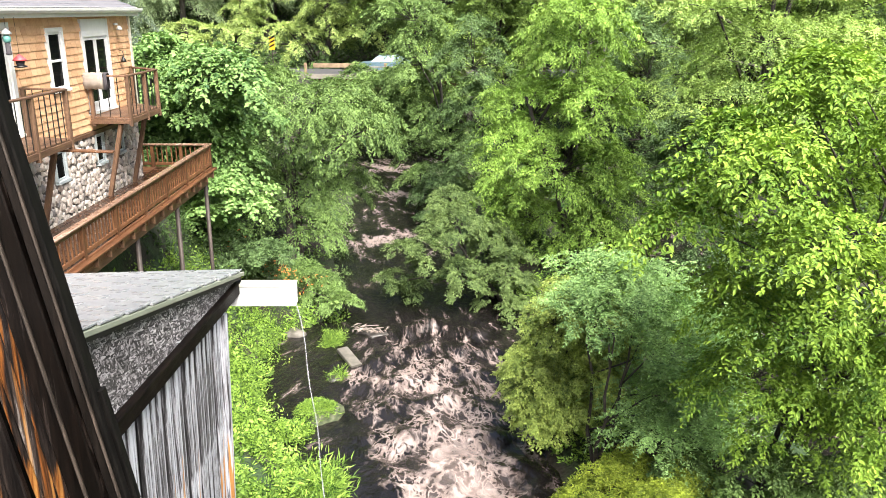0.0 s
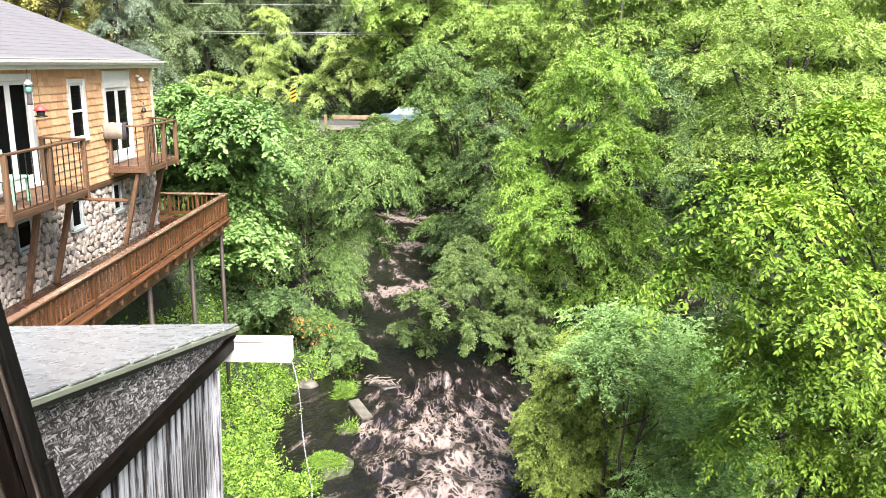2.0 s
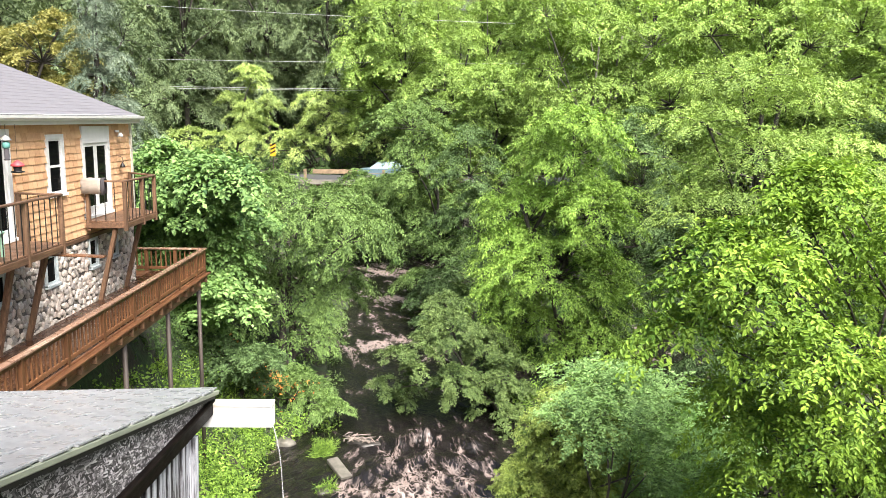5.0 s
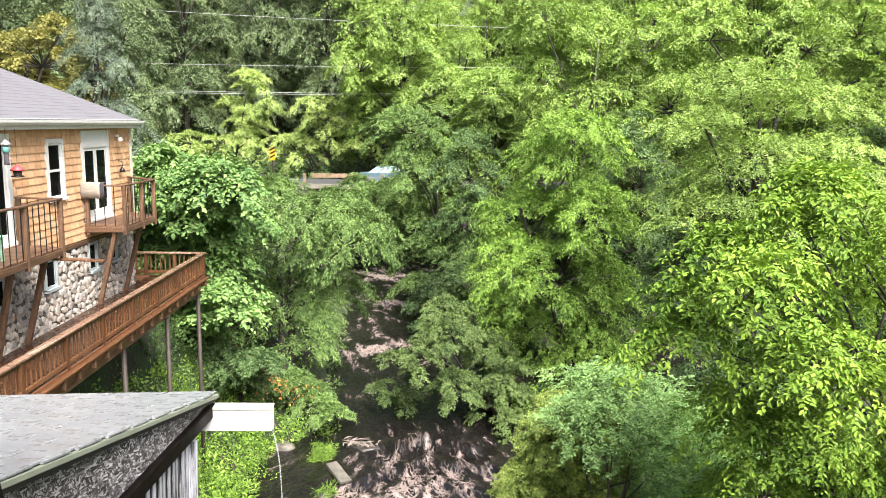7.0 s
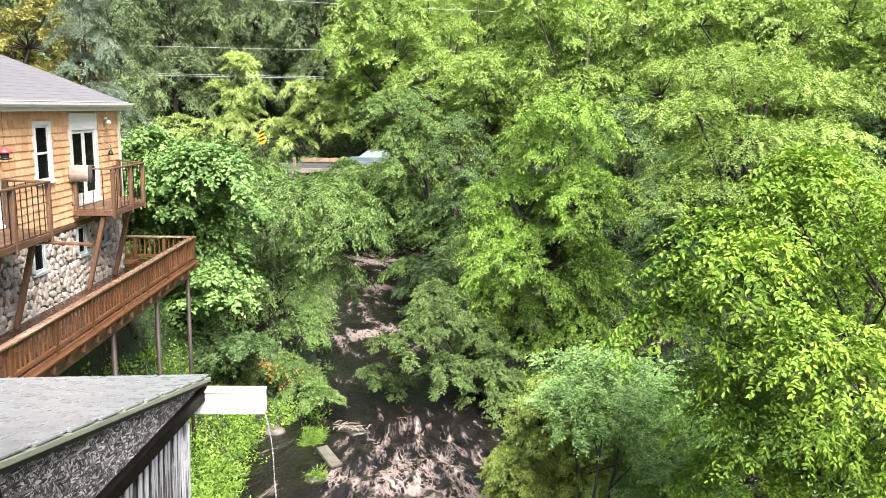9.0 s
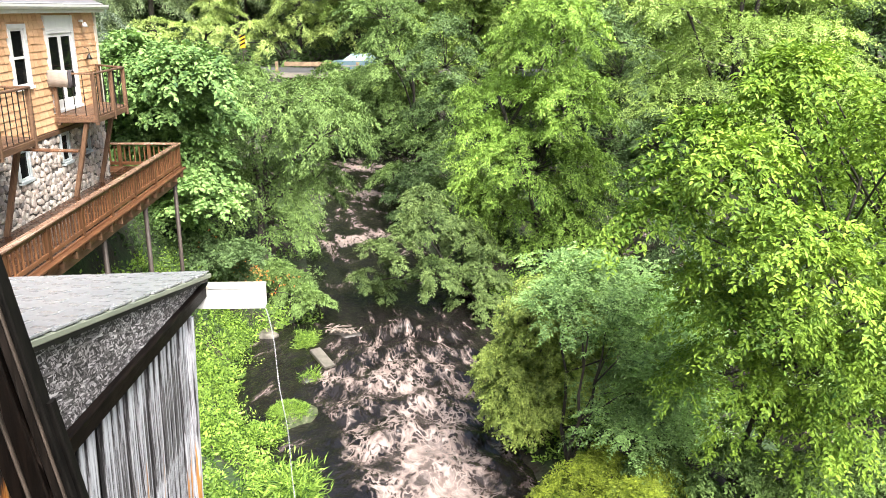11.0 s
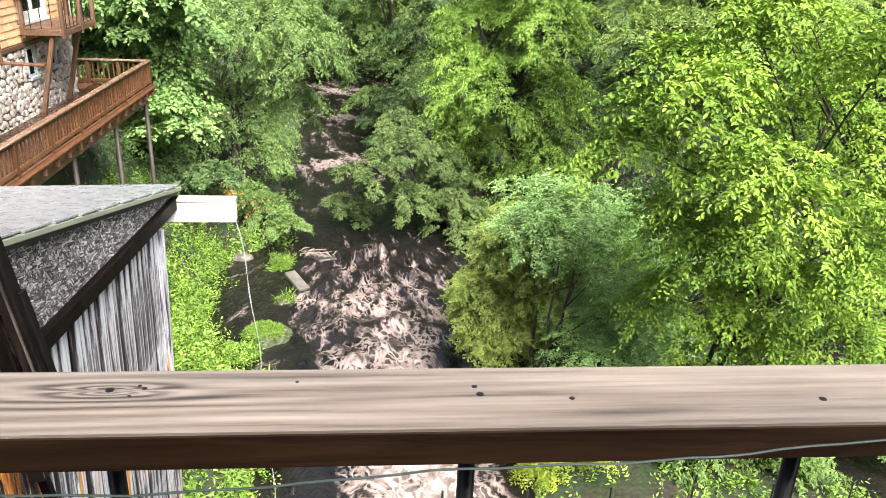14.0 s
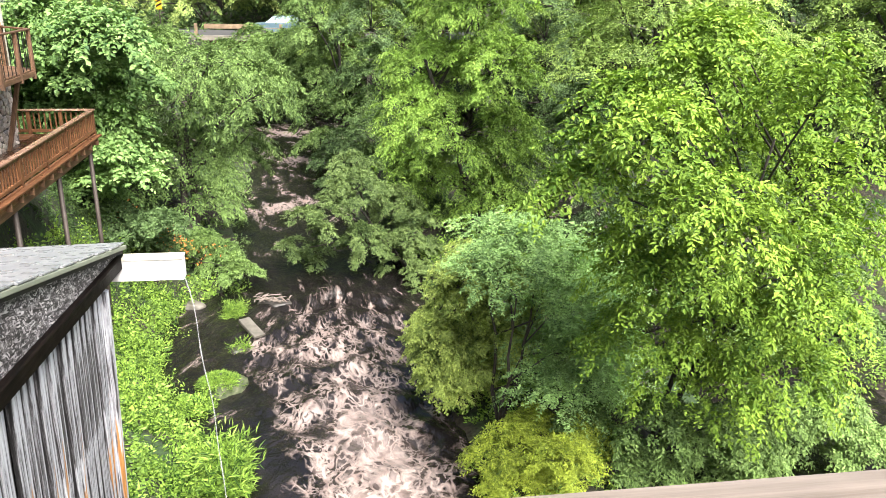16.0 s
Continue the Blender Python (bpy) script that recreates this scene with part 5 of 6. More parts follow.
grow("maple_tree", foot(-9.30, 27.50), [(-7.85, 26.5, 7.83, 1.5, 1.35, 1.13), (-8.98, 27.7, 6.3, 1.18, 1.06, 1.57), (-6.38, 25.3, 8.5, 0.99, 0.89, 0.65), (-7.54, 27.1, 5.6, 1.15, 1.04, 1.54), (-6.43, 25.9, 4.28, 0.64, 0.58, 0.83), (-8.48, 26.5, 8.77, 0.85, 0.76, 0.71), (-6.56, 27.7, 6.93, 0.98, 0.89, 1.18), (-8.59, 28.0, 3.34, 1.19, 1.07, 1.19)],
     "broad-leaved maple with large pale green leaves by the deck", M["leaf_maple"], 1, clumps=560, per=13, n=7, leaf=0.19, width=0.74, twig=0.7, trunk=0.2, hang=0.2, dome=0.22, tilt=0.3, loose=1.2, rise=0.0, flat=0.14)
grow("river_tree", foot(-5.00, 29.20), [(-4.23, 31.0, 6.96, 2.76, 2.48, 0.62), (-5.83, 32.2, 5.56, 2.18, 1.96, 1.03), (-2.88, 29.8, 5.95, 1.59, 1.43, 0.95), (-4.6, 31.6, 3.42, 2.25, 2.03, 1.13), (-6.43, 30.4, 3.44, 1.19, 1.07, 1.19), (-3.36, 31.0, 4.03, 0.77, 0.7, 0.99), (-7.68, 33.0, 4.57, 1.41, 1.27, 1.41), (-4.24, 29.8, 2.24, 1.06, 0.95, 0.64)],
     "leaning bankside tree with drooping fine leaves", M["leaf_mid"], 2, clumps=430, per=10, n=11, leaf=0.158, width=0.42, twig=0.75, trunk=0.17, stems=2, sag=0.35, hang=0.55, flat=0.25)
grow("roadside_tree", foot(1.20, 43.50), [(-0.33, 43.0, 7.96, 1.85, 1.66, 1.54), (-0.49, 44.2, 4.99, 1.27, 1.14, 2.06), (0.8, 41.8, 2.8, 2.09, 1.88, 1.8), (-0.67, 43.6, 10.11, 2.19, 1.97, 1.25), (2.19, 42.4, 4.92, 1.52, 1.37, 2.12)],
     "slender green tree between bridge and river", M["leaf_mid"], 3, clumps=385, per=10, n=10, leaf=0.164, width=0.5, twig=0.8, trunk=0.15, flat=0.25)
grow("willow_tree", foot(6.00, 30.50), [(5.65, 30.0, 9.28, 1.71, 1.54, 1.17), (4.14, 31.2, 6.73, 1.67, 1.5, 1.44), (6.15, 28.8, 7.14, 1.43, 1.29, 1.43), (3.21, 30.6, 5.32, 0.98, 0.88, 1.31), (5.06, 29.4, 4.88, 1.99, 1.79, 1.36), (6.96, 30.0, 4.33, 1.17, 1.06, 1.49), (4.74, 31.2, 2.4, 1.89, 1.7, 1.11), (5.39, 28.8, 10.35, 1.23, 1.11, 0.57), (3.02, 30.6, 3.47, 0.87, 0.78, 1.09), (6.48, 29.4, 2.2, 1.25, 1.13, 1.05)],
     "tall bright green bushy tree on the bank", M["leaf_bright"], 4, clumps=825, per=10, n=11, leaf=0.158, width=0.36, twig=0.7, trunk=0.16, stems=3, hang=0.45, flat=0.25)
grow("bank_tree", foot(4.50, 37.00), [(2.09, 36.0, 8.37, 1.54, 1.39, 1.8), (2.75, 37.2, 5.6, 1.59, 1.44, 1.86), (9.53, 34.8, 5.46, 1.49, 1.34, 1.99), (10.15, 36.6, 7.9, 1.83, 1.65, 1.57), (2.41, 35.4, 3.18, 1.52, 1.36, 1.26), (9.76, 36.0, 2.02, 1.29, 1.16, 1.8)],
     "dark green tree behind the bank", M["leaf_shaded"], 5, clumps=330, per=10, n=10, leaf=0.153, width=0.5, twig=0.7, trunk=0.15, stems=2, flat=0.25)
grow("alder_shrub", foot(2.90, 28.60), [(1.13, 28.0, 2.88, 0.99, 0.9, 0.64), (2.5, 29.2, 1.77, 0.93, 0.84, 0.93), (-0.06, 26.8, 2.06, 0.57, 0.51, 0.53), (-0.5, 28.6, 0.26, 0.51, 0.46, 0.61), (1.34, 27.4, 1.02, 0.88, 0.79, 0.78), (3.07, 28.0, 0.6, 0.99, 0.9, 1.19), (0.94, 29.2, 3.44, 0.73, 0.65, 0.46), (3.29, 26.8, -0.46, 0.67, 0.6, 0.86), (0.3, 28.6, 2.38, 0.61, 0.55, 0.61), (-0.75, 28.3, 1.75, 0.5, 0.45, 0.5), (-1.3, 28.1, 0.55, 0.5, 0.45, 0.4)],
     "alder shrub arching over the water", M["leaf_grey"], 6, category='shrub', clumps=495, per=10, n=10, leaf=0.098, width=0.62, twig=0.4, trunk=0.08, stems=3, flat=0.25)
grow("locust_tree", foot(10.80, 25.50), [(9.41, 24.0, 11.67, 1.78, 1.61, 0.51), (12.12, 25.2, 11.06, 1.79, 1.61, 0.57), (8.04, 22.8, 10.39, 1.05, 0.94, 0.45), (8.35, 24.6, 8.54, 0.96, 0.86, 0.73), (9.84, 23.4, 9.58, 1.57, 1.42, 0.6), (12.19, 24.0, 9.58, 1.53, 1.38, 0.61), (14.06, 25.2, 8.1, 1.43, 1.29, 0.89), (8.88, 22.8, 7.85, 1.29, 1.16, 0.64)],
     "spreading tree with flat feathery pale green layers", M["leaf_blue"], 7, clumps=300, per=14, n=18, leaf=0.098, width=0.45, twig=0.85, trunk=0.15, flat=0.1, hang=0.15, rise=0.0, sag=0.25, dome=0.15, tilt=0.2, loose=1.15)
grow("elm_tree", foot(7.00, 14.60), [(5.91, 12.3, 8.89, 0.64, 0.57, 0.32), (7.14, 13.5, 9.29, 0.75, 0.67, 0.34), (4.77, 11.1, 8.39, 0.46, 0.41, 0.26), (4.57, 12.6, 7.29, 0.48, 0.43, 0.14), (4.77, 12.5, 8.54, 0.39, 0.35, 0.1), (5.66, 12.3, 7.67, 0.85, 0.76, 0.47), (7.36, 13.5, 8.01, 0.84, 0.76, 0.66), (5.65, 11.1, 7.11, 0.84, 0.75, 0.46), (5.79, 12.9, 6.46, 0.58, 0.52, 0.4), (6.9, 11.7, 6.31, 0.64, 0.58, 0.64), (6.11, 12.3, 5.51, 0.93, 0.84, 0.59), (7.95, 13.5, 7.11, 0.66, 0.59, 0.66), (7.2, 11.1, 8.77, 0.69, 0.62, 0.69), (8.81, 12.9, 6.68, 0.89, 0.8, 0.98), (8.07, 11.7, 5.39, 0.81, 0.73, 0.81), (6.04, 12.5, 9.54, 0.43, 0.39, 0.14), (5.81, 13.1, 5.38, 0.82, 0.74, 0.54), (5.48, 13.3, 5.51, 0.42, 0.37, 0.37), (7.5, 12.9, 4.23, 0.98, 0.88, 0.71), (6.09, 13.5, 3.93, 0.84, 0.76, 0.66), (4.05, 12.2, 7.22, 0.4, 0.3, 0.12), (4.4, 12.3, 7.88, 0.4, 0.3, 0.12), (4.95, 12.3, 8.62, 0.4, 0.35, 0.12), (6.1, 12.4, 9.5, 0.3, 0.3, 0.12), (8.2, 12.3, 3.52, 0.93, 0.84, 0.68), (7.23, 13.5, 2.83, 0.94, 0.84, 0.56), (9.3, 13.0, 5.6, 0.8, 0.7, 0.8), (9.2, 13.2, 4.3, 0.8, 0.7, 0.7)],
     "leafy young elm with large fresh yellow-green leaves", M["leaf_elm"], 8, clumps=540, per=10, n=11, leaf=0.106, width=0.52, twig=0.62, trunk=0.06, stems=2, fine=True, rise=0.15, flat=0.2, hang=0.3, pad=34, shell=0.72)
grow("sumac_shrub", foot(4.00, 16.60), [(4.05, 16.0, 4.98, 0.95, 0.86, 0.34), (5.56, 17.2, 3.97, 0.9, 0.81, 0.51), (3.34, 14.8, 4.7, 0.52, 0.46, 0.41), (6.11, 16.6, 3.34, 0.87, 0.78, 0.58), (5.1, 15.6, 3.6, 0.8, 0.7, 0.5), (5.29, 16.0, 2.31, 0.89, 0.81, 0.45), (6.96, 17.2, 0.69, 0.72, 0.65, 0.6), (5.0, 15.2, 1.7, 0.7, 0.6, 0.5), (6.0, 15.4, 2.6, 0.7, 0.6, 0.45)],
     "sumac shrub with feathery blue-green leaves", M["leaf_sumac"], 9, category='shrub', clumps=330, per=11, n=20, leaf=0.092, width=0.42, twig=0.6, trunk=0.05, stems=3, flat=0.08, sag=0.25, hang=0.05, dome=0.2, tilt=0.25, loose=1.15)
grow("dogwood_shrub", foot(3.90, 18.80), [(3.61, 18.5, 3.17, 0.84, 0.76, 0.71), (3.43, 19.7, 1.59, 0.9, 0.81, 0.97), (2.8, 17.3, 1.27, 0.67, 0.6, 0.91), (4.25, 19.1, 0.85, 0.87, 0.79, 1.14), (4.48, 17.9, 2.63, 0.75, 0.68, 0.75), (2.54, 18.5, 1.46, 0.52, 0.47, 0.65), (2.6, 17.2, 2.2, 0.5, 0.5, 0.5), (3.0, 17.2, 3.4, 0.6, 0.5, 0.5), (3.9, 17.3, 3.8, 0.55, 0.5, 0.45), (3.3, 17.1, 1.1, 0.6, 0.5, 0.6), (4.0, 17.0, 2.2, 0.6, 0.5, 0.6), (2.5, 17.2, 1.3, 0.4, 0.4, 0.5)],
     "dense shrub with small light green leaves at the water", M["leaf_dogwood"], 10, category='shrub', clumps=1150, per=10, n=10, leaf=0.081, width=0.6, twig=0.32, trunk=0.05, stems=3, flat=0.25)
grow("willow_shrub", foot(3.60, 14.80), [(3.88, 14.6, 0.55, 0.86, 0.78, 0.51), (3.63, 15.8, -0.83, 0.61, 0.55, 0.5), (4.64, 13.4, 1.07, 0.6, 0.54, 0.42), (4.52, 15.2, 0.74, 0.58, 0.52, 0.37), (3.92, 14.0, 0.01, 0.88, 0.79, 0.49), (4.9, 14.2, -0.1, 0.7, 0.6, 0.5), (5.4, 14.6, 0.9, 0.5, 0.5, 0.35)],
     "low yellow-green willow shrub on the bank", M["leaf_fresh"], 11, category='shrub', clumps=420, per=10, n=11, leaf=0.088, width=0.34, twig=0.38, trunk=0.03, stems=3, rise=0.4, hang=0.3, flat=0.25)
grow("bank_shrub", foot(6.60, 14.60), [(6.44, 14.8, 0.2, 0.67, 0.6, 0.46), (8.59, 16.0, -0.84, 0.84, 0.75, 0.39), (8.54, 13.6, 1.33, 0.66, 0.59, 0.42), (11.04, 15.4, 0.4, 0.86, 0.77, 0.54), (11.49, 14.2, 0.57, 0.79, 0.71, 0.49), (5.54, 14.8, 1.04, 0.52, 0.46, 0.41), (6.52, 13.6, 1.79, 0.57, 0.51, 0.42), (7.66, 13.4, 1.62, 0.65, 0.59, 0.42), (8.94, 13.6, 1.74, 0.66, 0.59, 0.47), (10.27, 13.6, 1.85, 0.66, 0.59, 0.57), (6.49, 13.4, 0.68, 0.65, 0.59, 0.37), (8.61, 13.4, 0.48, 0.84, 0.75, 0.37)],
     "mixed green undergrowth shrub below the elm", M["leaf_mid"], 12, category="shrub", clumps=560, per=10, n=10, leaf=0.108, width=0.5, twig=0.4, trunk=0.03, stems=3, flat=0.25)
grow("bank_shrub", foot(9.00, 20.50), [(7.56, 20.0, 1.65, 0.99, 0.89, 0.85), (9.86, 21.2, 1.67, 1.2, 1.08, 0.9), (10.83, 18.8, 1.48, 1.06, 0.95, 0.93), (13.84, 20.6, -0.16, 1.16, 1.05, 1.16), (6.41, 19.4, 2.92, 0.68, 0.61, 0.68), (15.18, 20.0, 0.87, 1.13, 1.01, 1.27)],
     "shaded green shrub behind the elm", M["leaf_mid"], 13, category='shrub', clumps=330, per=10, n=10, leaf=0.133, width=0.5, twig=0.5, trunk=0.06, stems=3, flat=0.25)
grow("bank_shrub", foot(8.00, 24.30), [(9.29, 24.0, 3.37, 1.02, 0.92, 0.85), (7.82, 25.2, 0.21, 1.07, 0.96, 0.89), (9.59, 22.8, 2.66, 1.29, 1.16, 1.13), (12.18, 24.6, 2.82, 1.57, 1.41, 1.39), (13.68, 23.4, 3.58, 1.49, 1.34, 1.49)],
     "tangled green shrubs behind the sumac", M["leaf_shaded"], 25, category='shrub', clumps=440, per=10, n=10, leaf=0.125, width=0.5, twig=0.5, trunk=0.05, stems=4, flat=0.25)
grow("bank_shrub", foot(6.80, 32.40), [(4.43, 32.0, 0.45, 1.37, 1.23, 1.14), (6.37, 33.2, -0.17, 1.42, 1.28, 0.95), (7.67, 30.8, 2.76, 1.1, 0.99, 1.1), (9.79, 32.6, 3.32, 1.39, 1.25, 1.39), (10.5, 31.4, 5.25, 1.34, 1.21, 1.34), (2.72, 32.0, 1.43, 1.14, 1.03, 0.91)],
     "shaded shrubs under the tall bank tree", M["leaf_shaded"], 26, category='shrub', clumps=330, per=10, n=10, leaf=0.14, width=0.5, twig=0.6, trunk=0.06, stems=4, flat=0.25)
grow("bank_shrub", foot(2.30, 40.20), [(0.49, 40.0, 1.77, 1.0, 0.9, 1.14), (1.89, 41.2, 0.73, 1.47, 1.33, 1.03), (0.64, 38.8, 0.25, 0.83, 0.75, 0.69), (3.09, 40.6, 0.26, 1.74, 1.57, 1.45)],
     "dark shrub on the upstream bank", M["leaf_shaded"], 27, category='shrub', clumps=247, per=10, n=10, leaf=0.156, width=0.5, twig=0.6, trunk=0.06, stems=3, flat=0.25)
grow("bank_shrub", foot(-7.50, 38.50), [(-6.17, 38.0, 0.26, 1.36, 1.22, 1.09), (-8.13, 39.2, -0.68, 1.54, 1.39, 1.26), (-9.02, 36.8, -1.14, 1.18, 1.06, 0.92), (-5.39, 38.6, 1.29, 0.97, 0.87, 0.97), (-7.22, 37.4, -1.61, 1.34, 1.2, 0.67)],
     "dark shrub on the upper bank", M["leaf_shaded"], 28, category='shrub', clumps=275, per=10, n=10, leaf=0.156, width=0.5, twig=0.6, trunk=0.06, stems=3, flat=0.25)
grow("roadside_shrub", foot(-6.50, 55.30), [(-7.68, 55.0, 4.21, 2.37, 2.13, 0.87), (-4.57, 56.2, 3.69, 2.42, 2.18, 1.01), (-1.22, 53.8, 5.2, 1.55, 1.39, 1.16), (-10.98, 55.6, 5.53, 1.6, 1.44, 1.2), (-5.62, 54.4, 2.48, 2.73, 2.46, 1.56), (-2.46, 55.0, 3.25, 1.58, 1.42, 1.98), (-8.69, 56.2, 3.03, 2.42, 2.18, 1.62), (-2.01, 53.8, 5.98, 1.47, 1.32, 0.54), (-4.11, 55.6, 5.4, 1.6, 1.44, 0.56), (-7.4, 55.8, 4.6, 1.5, 1.0, 0.7), (-4.8, 55.8, 4.7, 1.4, 1.0, 0.6), (-2.2, 55.8, 4.6, 1.5, 1.0, 0.7), (0.4, 55.6, 4.6, 1.4, 1.0, 0.9), (-10.2, 56.3, 5.9, 1.3, 0.8, 0.6), (-1.0, 56.3, 6.2, 0.8, 0.7, 0.5), (-3.7, 56.3, 5.75, 1.2, 0.7, 0.4), (-6.6, 56.3, 5.3, 1.3, 0.7, 0.4), (-4.6, 56.2, 6.35, 0.6, 0.4, 0.3)],
     "leafy bushes in front of the bridge", M["leaf_mid"], 29, category='shrub', clumps=1050, per=10, n=10, leaf=0.187, width=0.5, twig=0.9, trunk=0.06, stems=4, flat=0.25)
grow("bank_shrub", foot(-4.90, 27.60), [(-3.95, 27.5, 0.6, 0.78, 0.7, 0.7), (-5.31, 28.7, 0.17, 0.82, 0.73, 0.61), (-3.11, 26.3, 0.54, 0.37, 0.34, 0.47), (-4.62, 28.1, 1.0, 0.7, 0.63, 0.4), (-5.9, 27.2, 1.15, 0.6, 0.5, 0.4), (-6.7, 27.4, 1.6, 0.5, 0.5, 0.35)],
     "green bush with orange flowers under the tree", M["leaf_mid"], 14, category='shrub', clumps=231, per=10, n=10, leaf=0.121, width=0.45, twig=0.4, trunk=0.03, stems=3, rise=0.45, flat=0.25)
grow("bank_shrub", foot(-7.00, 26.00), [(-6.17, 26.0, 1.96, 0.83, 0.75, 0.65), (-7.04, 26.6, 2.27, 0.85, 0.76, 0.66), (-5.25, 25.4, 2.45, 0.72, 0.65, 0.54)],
     "dark green bush below the deck", M["leaf_shaded"], 15, category='shrub', clumps=143, per=10, n=10, leaf=0.121, width=0.5, twig=0.4, trunk=0.03, stems=2, rise=0.4, flat=0.25)
grow("spruce_tree", foot(-12.30, 31.00), [(-12.3, 31.0, 5.0, 3.4, 3.4, 0.35), (-12.21, 31.0, 5.96, 3.09, 3.09, 0.35), (-12.38, 31.0, 6.92, 2.78, 2.78, 0.35), (-12.33, 31.0, 7.88, 2.47, 2.47, 0.35), (-12.2, 31.0, 8.84, 2.16, 2.16, 0.35), (-12.35, 31.0, 9.8, 1.85, 1.85, 0.35), (-12.35, 31.0, 10.76, 1.54, 1.54, 0.35), (-12.2, 31.0, 11.72, 1.23, 1.23, 0.35), (-12.33, 31.0, 12.68, 0.92, 0.92, 0.35), (-12.38, 31.0, 13.64, 0.61, 0.61, 0.35), (-12.21, 31.0, 14.6, 0.3, 0.3, 0.35)],
     "blue-green spruce behind the house", M["needle"], 16, clumps=760, per=8, n=19, leaf=0.156, width=0.22, twig=0.75, trunk=0.16, sag=0.35, hang=0.25, rise=-0.05, flat=0.2, shell=0.2)
grow("cherry_tree", foot(-17.50, 34.00), [(-15.26, 33.0, 12.71, 2.12, 1.91, 1.29), (-17.32, 34.2, 11.84, 1.95, 1.76, 1.46), (-13.25, 31.8, 10.89, 1.25, 1.12, 1.36), (-14.77, 33.6, 13.91, 0.96, 0.86, 0.6), (-18.35, 32.4, 12.4, 2.08, 1.87, 1.85), (-16.12, 33.0, 10.19, 1.88, 1.69, 1.41)],
     "tree with golden-tipped leaves behind the house", M["leaf_gold"], 17, clumps=440, per=10, n=10, leaf=0.158, width=0.5, twig=0.6, trunk=0.2, flat=0.25)
grow("young_locust", foot(-13.40, 54.40), [(-11.56, 54.0, 12.97, 0.93, 0.84, 1.01), (-13.19, 55.2, 11.54, 1.03, 0.93, 0.48), (-10.36, 52.8, 11.26, 0.76, 0.68, 0.76), (-11.83, 54.6, 10.5, 1.33, 1.2, 1.02), (-11.79, 53.4, 9.17, 1.15, 1.04, 0.84)],
     "small pale locust tree beyond the maple", M["leaf_fern"], 18, clumps=200, per=10, n=12, leaf=0.156, width=0.4, twig=0.55, trunk=0.1, flat=0.25)
grow("roadside_shrub", foot(-9.00, 70.00), [(-11.7, 69.5, 7.87, 3.0, 2.7, 1.75), (-8.32, 70.7, 9.14, 3.05, 2.75, 2.29), (-8.99, 68.3, 11.36, 1.97, 1.77, 1.47), (-5.72, 70.1, 8.43, 2.52, 2.27, 1.77), (-17.55, 68.9, 7.82, 2.48, 2.23, 1.49), (-20.7, 69.5, 7.76, 2.5, 2.25, 2.0)],
     "pale green roadside shrub", M["leaf_fern"], 19, category='shrub', clumps=385, per=10, n=10, leaf=0.186, width=0.5, twig=0.8, trunk=0.08, stems=3, flat=0.25)
grow("roadside_tree", foot(-0.50, 69.00), [(-1.64, 68.0, 14.79, 3.43, 3.08, 2.94), (-4.64, 69.2, 12.41, 2.49, 2.24, 2.99), (1.77, 66.8, 11.94, 3.85, 3.46, 3.37), (4.8, 68.6, 11.05, 2.96, 2.67, 2.47), (-2.6, 67.4, 18.01, 3.4, 3.06, 2.43), (-5.52, 68.0, 15.21, 2.45, 2.2, 2.45)],
     "tall yellow-green roadside tree", M["leaf_far"], 20, clumps=550, per=10, n=10, leaf=0.262, width=0.5, twig=1.2, trunk=0.25, flat=0.25)
grow("roadside_tree", foot(4.50, 53.00), [(4.06, 52.0, 9.76, 1.87, 1.68, 2.24), (5.77, 53.2, 7.08, 1.91, 1.72, 2.29), (1.79, 50.8, 7.92, 1.82, 1.64, 1.82), (7.11, 52.6, 11.29, 1.89, 1.7, 1.89), (4.32, 51.4, 12.69, 2.21, 1.99, 1.48), (1.1, 52.0, 5.59, 1.49, 1.34, 1.87)],
     "green tree beside the bridge", M["leaf_far"], 21, clumps=495, per=10, n=10, leaf=0.197, width=0.5, twig=0.9, trunk=0.2, flat=0.25)
grow("birch_tree", foot(8.30, 43.00), [(6.82, 42.0, 13.47, 1.8, 1.62, 2.1), (8.79, 43.2, 15.37, 1.86, 1.67, 1.86), (5.96, 40.8, 15.89, 1.75, 1.58, 1.46), (10.62, 42.6, 12.67, 1.83, 1.65, 2.14), (11.7, 41.4, 14.64, 2.07, 1.87, 1.78), (8.99, 42.0, 12.03, 1.5, 1.35, 1.5)],
     "tall light green tree with pale stems", M["leaf_far"], 22, clumps=495, per=10, n=10, leaf=0.175, width=0.5, twig=0.8, trunk=0.14, stems=2, bark="pale_bark", flat=0.25)
grow("hill_tree", foot(17.00, 41.00), [(14.13, 40.0, 15.08, 2.0, 1.8, 1.72), (16.85, 41.2, 16.11, 2.36, 2.12, 1.77), (18.48, 38.8, 14.47, 2.22, 2.0, 1.66), (21.89, 40.6, 15.55, 2.32, 2.09, 2.03), (12.16, 39.4, 11.41, 1.69, 1.52, 1.41), (24.28, 40.0, 14.4, 2.58, 2.32, 2.29), (18.79, 41.2, 17.55, 2.65, 2.39, 1.47), (22.43, 38.8, 11.53, 2.22, 2.0, 1.66)],
     "light green tree on the wooded slope", M["leaf_far"], 23, clumps=550, per=10, n=10, leaf=0.175, width=0.5, twig=0.85, trunk=0.18, stems=2, flat=0.25)
